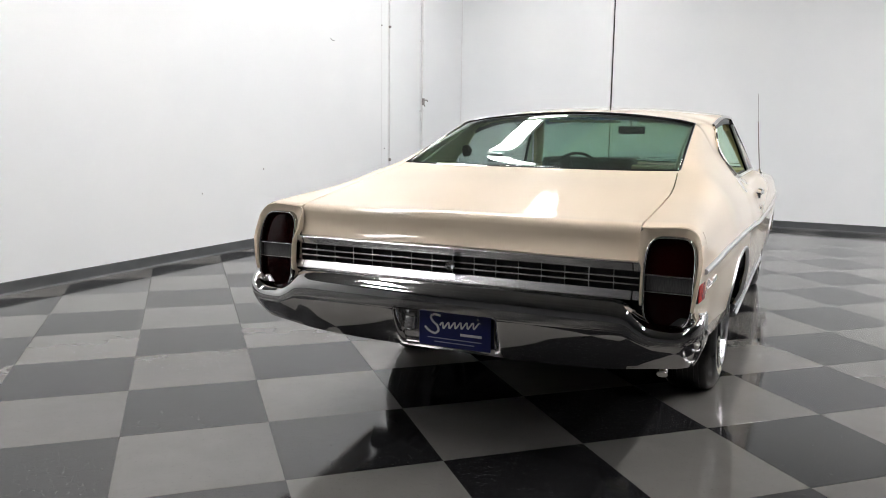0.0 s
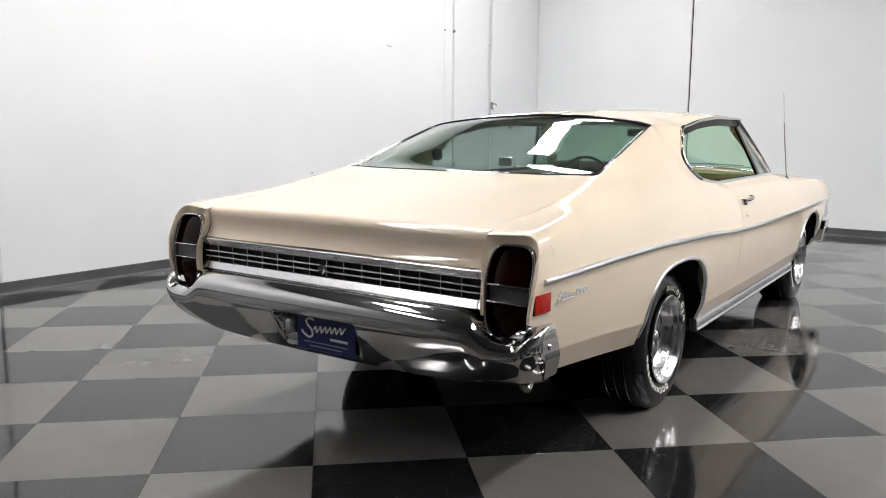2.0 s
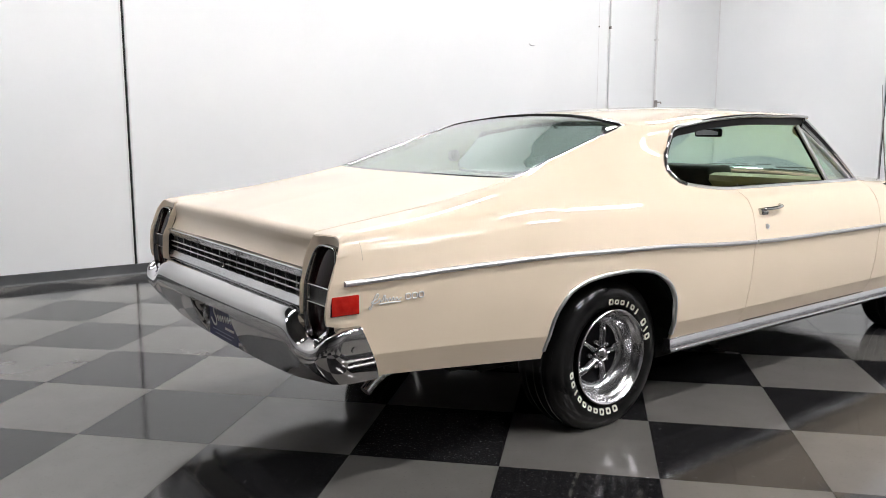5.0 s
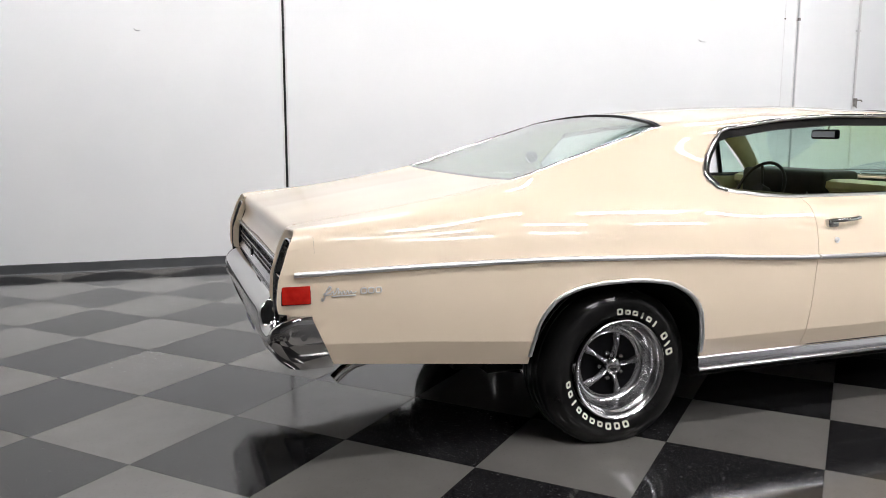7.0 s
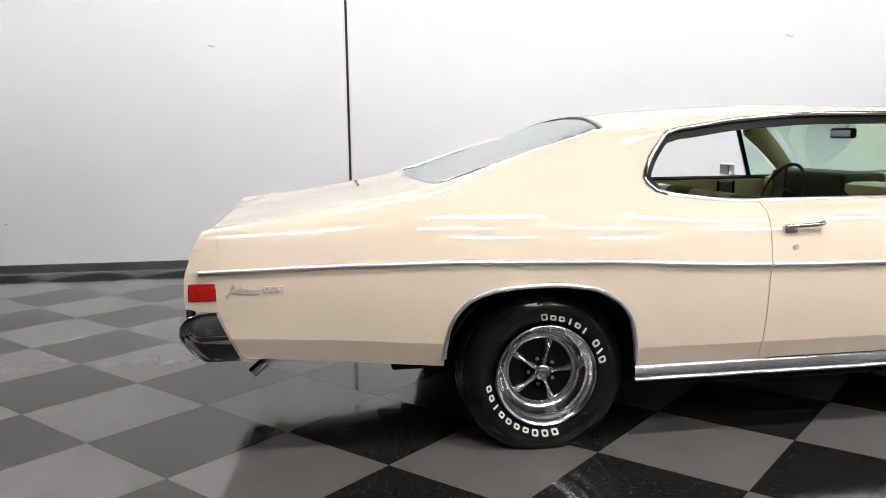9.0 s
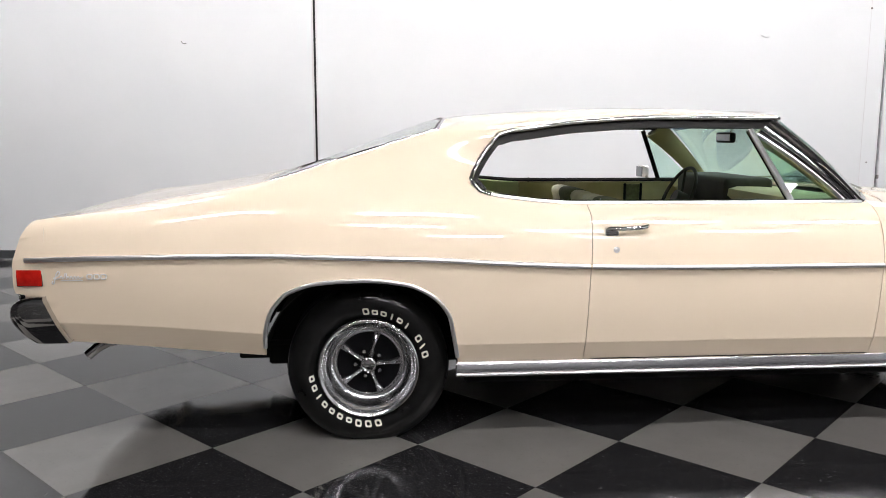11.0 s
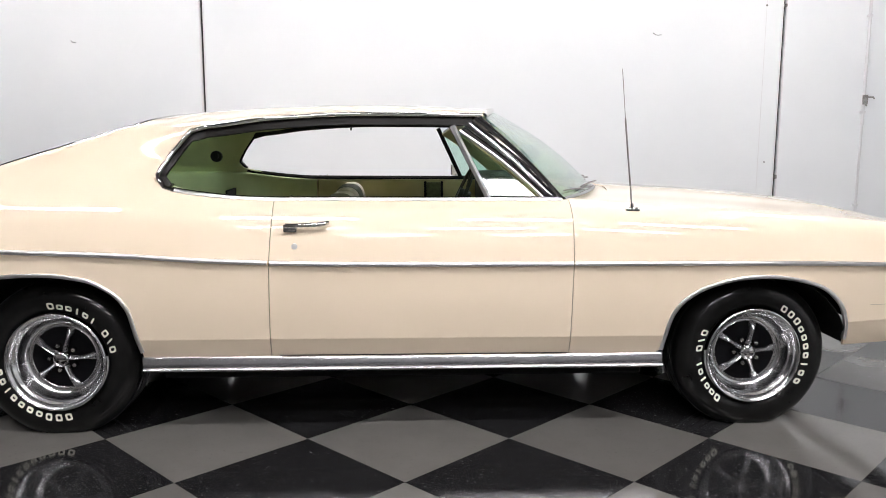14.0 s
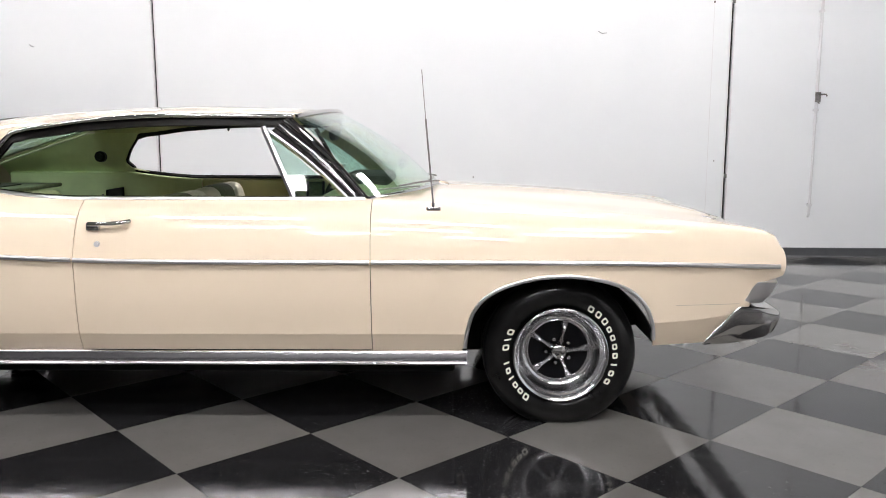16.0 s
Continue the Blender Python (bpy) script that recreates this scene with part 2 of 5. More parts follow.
def tube(bm, path, r, up=(0, 0, 1), sides=10, close=False):
    return sweep(bm, path, [(r * math.cos(6.28318 * k / sides), r * math.sin(6.28318 * k / sides)) for k in range(sides)], up, close)


def strip(w, h):
    """Half-round moulding profile: w across, h proud."""
    return [(-w / 2, -0.004), (-w / 2, h * 0.35), (-w * 0.28, h * 0.9), (0, h), (w * 0.28, h * 0.9), (w / 2, h * 0.35), (w / 2, -0.004)]


def revolve(bm, profile, steps=48, axis="y", centre=(0, 0, 0), arc=(0.0, 360.0)):
    """Revolves (distance along the axis, radius) points round y."""
    rows = []
    full = arc[1] - arc[0] >= 360
    for k in range(steps + (0 if full else 1)):
        a = radians(arc[0] + (arc[1] - arc[0]) * k / steps)
        rows.append([Vector(centre) + Vector((r * math.cos(a), y, r * math.sin(a))) for y, r in profile])
    if full:
        rows.append(rows[0])
    loft(bm, rows)
    bmesh.ops.remove_doubles(bm, verts=bm.verts, dist=1e-5)
    return bm


def slopes(xs, ys):
    h = np.diff(xs)
    d = np.diff(ys, axis=0) / (h[:, None] if ys.ndim > 1 else h)
    m = np.zeros_like(ys)
    m[0], m[-1] = d[0], d[-1]
    same = d[1:] * d[:-1] > 0
    with np.errstate(divide="ignore", invalid="ignore"):
        mean = 2 * d[1:] * d[:-1] / (d[1:] + d[:-1])
    m[1:-1] = np.where(same, mean, 0)
    return m


def curve(xs, ys, x):
    """Monotone cubic through the knots; ys may hold one column or several."""
    xs, ys = np.asarray(xs, float), np.asarray(ys, float)
    m = slopes(xs, ys)
    x = min(max(float(x), xs[0]), xs[-1])
    i = min(max(int(np.searchsorted(xs, x)) - 1, 0), len(xs) - 2)
    h = xs[i + 1] - xs[i]
    t = (x - xs[i]) / h
    return (2 * t**3 - 3 * t**2 + 1) * ys[i] + (t**3 - 2 * t**2 + t) * h * m[i] + (3 * t**2 - 2 * t**3) * ys[i + 1] + (t**3 - t**2) * h * m[i + 1]


# ---- room: walls at 45 degrees to the tiles; s runs along the long wall, n towards it ----
S_MIN, S_MAX, N_MIN, N_MAX, TOP = -8.5, 8.97, -8.0, 4.278, 4.4
ROOM = Matrix.Rotation(radians(45), 4, "Z")


def room_part(name, bm, mat, label, category, kind="structure", smooth=0.0):
    ob = new(name, mesh_of(name, bm, mat, smooth))
    ob.matrix_world = ROOM
    return tagged(ob, label, category, kind=kind)


def wall(name, s0, s1, n0, n1, mat, label):
    bm = bmesh.new()
    box(bm, s0, s1, n0, n1, 0, TOP)
    return room_part(name, bm, mat, label, "wall")


edges = [S_MIN - 0.2, -5.2, 0.757, 6.741, S_MAX]
GAPS = (-5.2, 0.757, 6.741)
long_wall = new("wall_long")
tagged(long_wall, "white painted panel wall with black vertical gaps", "wall", kind="structure")
long_wall.matrix_world = ROOM
for a, b in zip(edges, edges[1:]):
    bm = bmesh.new()
    box(bm, a + (0.012 if a in GAPS else 0), b - (0.012 if b in GAPS else 0), N_MAX, N_MAX + 0.2, 0, TOP, 0.003, 1)
    part("wall_panel", bm, WALL, long_wall)
for g in GAPS:
    bm = bmesh.new()
    box(bm, g - 0.0125, g + 0.0125, N_MAX + 0.03, N_MAX + 0.19, 0, TOP)
    part("gap_seal", bm, GAP, long_wall, "black rubber gap seal")
    for side in (-1, 1):
        bm = bmesh.new()
        box(bm, g + side * 0.028, g + side * 0.013, N_MAX - 0.003, N_MAX + 0.02, 0.1, TOP - 0.01, 0.001, 1)
        part("edge_strip", bm, PIPE, long_wall)
bm = bmesh.new()
box(bm, 6.55, 6.556, N_MAX - 0.002, N_MAX + 0.001, 0.1, TOP - 0.01)
part("panel_seam", bm, PIPE, long_wall, "fine vertical panel seam")

back_wall = new("wall_back")
tagged(back_wall, "pale grey-white panel wall with one black gap", "wall", kind="structure")
back_wall.matrix_world = ROOM
BACK_GAP = 1.85
for a, b in ((N_MIN - 0.2, BACK_GAP - 0.012), (BACK_GAP + 0.012, N_MAX)):
    bm = bmesh.new()
    box(bm, S_MAX, S_MAX + 0.2, a, b, 0, TOP, 0.003, 1)
    part("wall_panel", bm, WALL, back_wall)
bm = bmesh.new()
box(bm, S_MAX + 0.03, S_MAX + 0.19, BACK_GAP - 0.0125, BACK_GAP + 0.0125, 0, TOP)
part("gap_seal", bm, GAP, back_wall, "black rubber gap seal")
bm = bmesh.new()
box(bm, S_MAX - 0.016, S_MAX - 0.001, N_MAX - 0.016, N_MAX - 0.001, 0.1, TOP - 0.01, 0.004, 1)
part("corner_bead", bm, PIPE, back_wall)

# unseen walls, added dark so chrome mirrors little and the flank gets less fill
wall("wall_front", S_MIN - 0.2, S_MAX, N_MIN - 0.2, N_MIN, WALL_FRONT, "unseen dark grey wall added behind the camera")
wall("wall_side", S_MIN - 0.2, S_MIN, N_MIN, N_MAX, WALL_REAR, "unseen dark grey wall added beyond the car's tail")
bm = bmesh.new()
box(bm, S_MIN - 0.2, S_MAX + 0.2, N_MIN - 0.2, N_MAX + 0.2, TOP, TOP + 0.15)
room_part("ceiling", bm, CEILING, "plain dark grey painted showroom ceiling", "ceiling")

# cove base along the seen walls
for name, path in (("baseboard", [(S_MIN, N_MAX), (S_MAX - 0.013, N_MAX)]), ("baseboard", [(S_MAX, N_MAX - 0.013), (S_MAX, N_MIN)])):
    bm = bmesh.new()
    (s0, n0), (s1, n1) = path
    prof = [(0.0, 0.0), (0.030, 0.0), (0.028, 0.004), (0.014, 0.012), (0.011, 0.022), (0.011, 0.090), (0.006, 0.095), (0.0, 0.095)]
    d = Vector((s1 - s0, n1 - n0, 0)).normalized()
    inward = Vector((d.y, -d.x, 0))
    rows = [[Vector((s, n, 0)) + inward * a + Vector((0, 0, b)) for a, b in prof] for s, n in path]
    loft(bm, rows)
    bmesh.ops.recalc_face_normals(bm, faces=bm.faces)
    face_out(bm, inward)
    room_part(name, bm, BASE, "dark grey rubber cove base along the wall", "baseboard", smooth=40)

# white conduit with a hook, on the long wall
pipe = new("wall_pipe")
pipe.matrix_world = ROOM
tagged(pipe, "thin white painted conduit clipped to the wall", "pipe")
PS, PN = 7.615, N_MAX - 0.03
bm = bmesh.new()
tube(bm, [(PS, PN, 1.40), (PS, PN, 2.0), (PS, PN, TOP - 0.001)], 0.016, (1, 0, 0), 14)
part("upper_tube", bm, CONDUIT, pipe, smooth=40)
bm = bmesh.new()
tube(bm, [(PS, PN, 1.40), (PS, PN, 0.47), (PS, PN + 0.004, 0.44), (PS, PN + 0.029, 0.425)], 0.013, (1, 0, 0), 14)
part("lower_tube", bm, CONDUIT, pipe, smooth=40)
bm = bmesh.new()
tube(bm, [(PS, PN, 1.385), (PS, PN, 1.425)], 0.021, (1, 0, 0), 14)
part("coupling", bm, CONDUIT, pipe, smooth=40)
for z in (0.55, 1.52, 2.5, 3.6):
    bm = bmesh.new()
    box(bm, PS - 0.022, PS + 0.022, PN - 0.018, PN + 0.029, z - 0.012, z + 0.012, 0.003, 1)
    part("clip", bm, CONDUIT, pipe)
bm = bmesh.new()
box(bm, PS - 0.024, PS + 0.03, PN - 0.03, PN - 0.014, 1.60, 1.70, 0.003, 1)
tube(bm, [(PS + 0.02, PN - 0.03, 1.675), (PS + 0.075, PN - 0.045, 1.675), (PS + 0.085, PN - 0.045, 1.655)], 0.008, (0, 0, 1), 8)
tube(bm, [(PS - 0.005, PN - 0.03, 1.63), (PS - 0.005, PN - 0.045, 1.60), (PS + 0.012, PN - 0.045, 1.585)], 0.007, (1, 0, 0), 8)
part("latch", bm, STEEL, pipe, "small dark steel latch", smooth=40)

# hooks in the gap, screws and scuffs on the wall
for s, z, r in ((6.741, 0.845, 0.02), (6.741, 2.60, 0.016)):
    bm = bmesh.new()
    box(bm, s - 0.012, s + 0.014, N_MAX - 0.03, N_MAX + 0.005, z - r, z + r, 0.004, 1)
    tagged(room_part("latch_hook", bm, STEEL, "small dark steel hook in the wall gap", "hook", kind="thing"), group="wall hooks")
for s, z, r in ((6.553, 2.60, 0.010), (4.12, 0.825, 0.008), (6.62, 1.0, 0.007), (3.2, 0.62, 0.006), (-2.6, 0.5, 0.006)):
    bm = bmesh.new()
    tube(bm, [(s, N_MAX + 0.001, z), (s, N_MAX - 0.006, z)], r, (0, 0, 1), 10)
    tagged(room_part("wall_screw", bm, SCUFF, "small dark screw head in the wall", "screw", kind="thing"), group="wall screws")
for s, z, w in ((5.44, 2.305, 0.05), (-0.55, 2.2, 0.03)):
    bm = bmesh.new()
    sweep(bm, [(s - w, N_MAX - 0.0012, z + 0.015), (s - w * 0.5, N_MAX - 0.0012, z - 0.004), (s, N_MAX - 0.0012, z - 0.008), (s + w * 0.7, N_MAX - 0.0012, z - 0.004)], [(-0.003, -0.001), (0.003, -0.001), (0.003, 0.001), (-0.003, 0.001)], (0, 1, 0))
    tagged(room_part("wall_scuff", bm, BASE, "thin curved grey scuff mark on the wall", "scuff", kind="stuff"))

# ceiling lights in rows
def ceiling_light(s, n):
    top = new("ceiling_light")
    bm = bmesh.new()
    box(bm, -0.62, 0.62, -0.16, 0.16, -0.02, 0.06, 0.008, 1)
    part("housing", bm, PIPE, top)
    bm = bmesh.new()
    box(bm, -0.60, 0.60, -0.14, 0.14, -0.035, -0.021, 0.004, 1)
    part("diffuser", bm, GLOW, top, "glowing white diffuser")
    top.matrix_world = ROOM @ pose(s, n, TOP - 0.061)
    return tagged(top, "white fluorescent ceiling light with glowing diffuser", "ceiling light", "ceiling lights")


first = ceiling_light(-3.7, 3.0)
for n, row in ((2.4, (-1.2,)), (2.2, (.9, 2.9, 5.0)), (2.4, (6.9,)), (-2.8, (.05, 2.1, 4.2, 5.9)), (-5.0, (2.0, 4.05, 5.9)), (-7.2, (3.0, 5.0))):
    for s in row:
        copy_thing(first, ROOM @ pose(s, n, TOP - 0.061))


# ---- car: x forward from the rear axle, y to its left, z up ----
car = new("classic_car")
car.matrix_world = pose(0.992, 1.106, 0, 0, 0, 47.1)
tagged(car, "cream two-door fastback coupe with chrome bumpers and red marker lights", "car")


def P(x, v, z, side=1):
    """A point of the car: v metres out from the centreline, side 1 the right, -1 the left."""
    return Vector((x, -v * side, z))


STATIONS = {
    -1.40: [(.938, .807), (.935, .855), (.925, .905), (.905, .938), (.868, .952), (.720, .945), (.5, .942), (.25, .943), (0, .945)],
    -1.30: [(.943, .810), (.940, .860), (.930, .912), (.910, .947), (.870, .964), (.722, .960), (.5, .958), (.25, .960), (0, .962)],
    -.85: [(.956, .818), (.949, .878), (.930, .935), (.895, .98), (.83, 1.012), (.735, 1.026), (.5, 1.032), (.25, 1.036), (0, 1.038)],
    -.41: [(.972, .820), (.963, .888), (.938, .96), (.89, 1.03), (.81, 1.085), (.70, 1.108), (.5, 1.108), (.25, 1.110), (0, 1.111)],
    .31: [(.982, .797), (.976, .86), (.948, .94), (.890, 1.03), (.778, 1.17), (.660, 1.325), (.45, 1.355), (.22, 1.369), (0, 1.374)],
    .57: [(.983, .779), (.977, .84), (.952, .92), (.900, 1.00), (.785, 1.16), (.715, 1.322), (.53, 1.372), (.27, 1.398), (0, 1.405)],
    .92: [(.985, .764), (.979, .83), (.957, .905), (.915, .972), (.845, 1.017), (.717, 1.362), (.535, 1.398), (.29, 1.420), (0, 1.427)],
    1.3: [(.986, .757), (.980, .83), (.957, .905), (.913, .972), (.842, 1.016), (.716, 1.382), (.534, 1.411), (.29, 1.431), (0, 1.437)],
    1.84: [(.986, .755), (.980, .83), (.957, .905), (.913, .970), (.842, 1.016), (.695, 1.380), (.52, 1.401), (.28, 1.415), (0, 1.420)],
    1.97: [(.986, .755), (.980, .83), (.957, .905), (.914, .970), (.842, 1.016), (.69, 1.368), (.51, 1.392), (.27, 1.406), (0, 1.410)],
    2.20: [(.986, .755), (.980, .83), (.958, .903), (.916, .965), (.85, 1.006), (.79, 1.018), (.5, 1.030), (.25, 1.036), (0, 1.04)],
    2.60: [(.985, .754), (.979, .825), (.956, .893), (.914, .948), (.852, .980), (.79, .990), (.5, 1.006), (.25, 1.018), (0, 1.022)],
    3.10: [(.979, .752), (.973, .815), (.953, .875), (.913, .925), (.855, .952), (.79, .960), (.5, .973), (.25, .990), (0, .996)],
    3.60: [(.962, .742), (.958, .80), (.943, .858), (.910, .903), (.850, .916), (.785, .917), (.5, .926), (.25, .942), (0, .948)],
    3.85: [(.948, .734), (.945, .785), (.932, .838), (.904, .882), (.848, .892), (.78, .890), (.5, .886), (.25, .893), (0, .897)],
    3.94: [(.938, .731), (.936, .776), (.925, .826), (.897, .862), (.845, .871), (.775, .868), (.5, .858), (.25, .86), (0, .862)],
    3.995: [(.925, .728), (.923, .752), (.912, .780), (.885, .802), (.84, .812), (.775, .810), (.5, .795), (.25, .795), (0, .797)],
}
for f, lift in ((.33, .002), (.66, .004), (.88, .003)):
    STATIONS[-.41 + .72 * f] = [(a[0] * (1 - f) + b[0] * f, a[1] * (1 - f) + b[1] * f + (lift if i > 4 else 0)) for i, (a, b) in enumerate(zip(STATIONS[-.41], STATIONS[.31]))]
SX = sorted(STATIONS)
SC = np.array([np.array(STATIONS[x]).ravel() for x in SX])

# fine stations; the flank and the shoulder are faired along the car
FX = np.linspace(SX[0], SX[-1], 541)
FSTEP = FX[1] - FX[0]
FC = np.array([curve(SX, SC, x) for x in FX])
SPREAD = np.exp(-.5 * (np.arange(-20, 21) / 7.0) ** 2)
SPREAD /= SPREAD.sum()
FAIR = np.minimum(np.minimum(np.clip((FX + 1.30) / .15, 0, 1), np.clip((3.85 - FX) / .15, 0, 1)), 1)[:, None]
EASED = np.array([np.convolve(np.pad(FC[:, k], 20, "edge"), SPREAD, "valid") for k in range(10)]).T
FC[:, :10] += (EASED - FC[:, :10]) * FAIR


def section(x):
    """Nine points from the belt line to the centreline, with their lengths along the section."""
    x = min(max(float(x), FX[0]), FX[-1])
    i = min(int((x - FX[0]) / FSTEP), len(FX) - 2)
    q = (x - FX[i]) / FSTEP
    c = (FC[i] * (1 - q) + FC[i + 1] * q).reshape(9, 2)
    c[0, 0] += .007 * float(np.interp(x, [-1.40, -1.1, 3.6, 3.99], [0, 1, 1, 0]))
    u = np.concatenate([[0], np.cumsum(np.hypot(*np.diff(c, axis=0).T))])
    return u, c


def on_section(x, u, sec=None):
    us, c = sec or section(x)
    return curve(us, c, u)


def u_at_z(sec, z):
    us, c = sec
    fine = np.linspace(us[0], us[5], 120)
    zs = np.array([curve(us, c[:, 1], f) for f in fine])
    return float(np.interp(z, np.maximum.accumulate(zs) + np.arange(120) * 1e-7, fine))


def belt(x):
    return float(section(x)[1][0, 1])


def crease(x):
    """Height of the fold low on the flank, higher before and behind the wheels."""
    return float(np.interp(x, [-1.2, -.85, -.43, -.30, .30, 2.65, 3.30, 3.44, 3.63, 3.82], [.546, .526, .492, .47, .432, .432, .465, .481, .494, .525]))


def side_v(x, z):
    """Half width of the flank at the height z."""
    us, c = sec = section(x)
    if z >= c[0, 1]:
        return float(on_section(x, u_at_z(sec, z), sec)[0])
    zb, zc = c[0, 1], crease(x)
    return float(c[0, 0] + (np.interp(z, [zc - .152, zc - .087, zc], [-.102, -.072, -.036]) if z < zc else curve([zc, zc + .15, zb - .035, zb], [-.036, -.015, -.006, 0], z)))


ARCH_R = ([-.424, -.421, -.402, -.370, -.32, -.206, -.08, 0, .161, .266, .336, .361, .378], [.407, .47, .56, .615, .662, .698, .708, .709, .690, .641, .557, .44, .350])
ARCH_F = ([2.603, 2.612, 2.640, 2.70, 2.79, 2.95, 3.04, 3.13, 3.279, 3.38, 3.428, 3.438], [.340, .43, .53, .60, .648, .684, .688, .680, .642, .563, .45, .376])


def low(x):
    """Lower edge of the flank."""
    if -.424 < x < .378:
        return float(curve(*ARCH_R, x))
    if 2.603 < x < 3.438:
        return float(curve(*ARCH_F, x))
    if x <= -.424:
        return float(np.interp(x, [-1.2, -1.14, -.424], [.460, .456, .390]))
    if x < 2.603:
        return 0.345
    return float(np.interp(x, [3.438, 3.70], [.366, .380]))


def front_end(z):
    return float(np.interp(z, [.38, .40, .54, .670, .676, .70, .73, .77, .80], [3.682, 3.70, 3.839, 3.925, 3.982, 3.990, 3.994, 3.992, 3.990]))


def rear_end(z):
    return float(np.interp(z, [.46, .662, .668, .70, .79, .90, .97], [-1.208, -1.292, -1.398, -1.405, -1.400, -1.362, -1.325]))


def sill(x):
    return float(curve([.432, .462, .515, .62, .75, .92, 2.2], [1.092, 1.072, 1.054, 1.038, 1.024, 1.0145, 1.012], x))


def seam_bend(x, z):
    """The rear door gap leans and curves."""
    return math.exp(-((x - 0.923) / 0.16) ** 2) * float(np.interp(z, [.36, .75, .966, 1.02], [-.008, 0, .012, .008]))


def columns(x0, x1, step=0.045):
    xs = list(np.linspace(x0, x1, max(2, int(abs(x1 - x0) / step))))
    for knots in (ARCH_R[0], ARCH_F[0]):
        for a, b in zip(knots, knots[1:]):
            xs += [x for x in np.linspace(a, b, 5) if x0 < x < x1]
    return sorted(set(round(float(x), 4) for x in xs))


def skin_point(x, v, z, side):
    if x < 0 or x > 3:
        return P(min(max(x, rear_end(z)), front_end(z)), v, z, side)
    return P(x + seam_bend(x, z), v, z, side)


def lower_points(x, sec):
    zb, zl = sec[1][0, 1], low(x)
    pts = []
    zc = crease(x)
    for z in [.345 + (zc - .345) * f for f in (0, .35, .7, .955, .99)] + [zc + .0005, zc + .004] + [zc + (.745 - zc) * f for f in (.12, .25, .37, .5, .63, .74, .84, .93, 1)]:
        z = max(min(z, zb - .003), zl)
        pts.append((side_v(x, z), z))
    return pts


def flank(bm, xs, side, top, upto=None, more=0):
    """The side skin from its lower edge to the length top(x, section) along the section, and on to upto in more steps."""
    rows = []
    for x in xs:
        sec = section(x)
        pts = lower_points(x, sec)
        ut = top(x, sec)
        pts += [on_section(x, ut * k / 16, sec) for k in range(17)]
        if more:
            pts += [on_section(x, ut + (upto(x, sec) - ut) * k / more, sec) for k in range(1, more + 1)]
        rows.append([skin_point(x, float(v), float(z), side) for v, z in pts])
    loft(bm, rows)
    face_out(bm, (0, -side, 0.2))


def split(x):
    return float(curve([-1.4, -.85, -.41, .1, .432], [.90, .945, 1.02, 1.07, 1.092], x))


def pillar_edge(z):
    """Rear edge of the side window."""
    return float(np.interp(z, [1.088, 1.13, 1.212, 1.284, 1.309, 1.33], [.432, .440, .492, .549, .573, .63]))


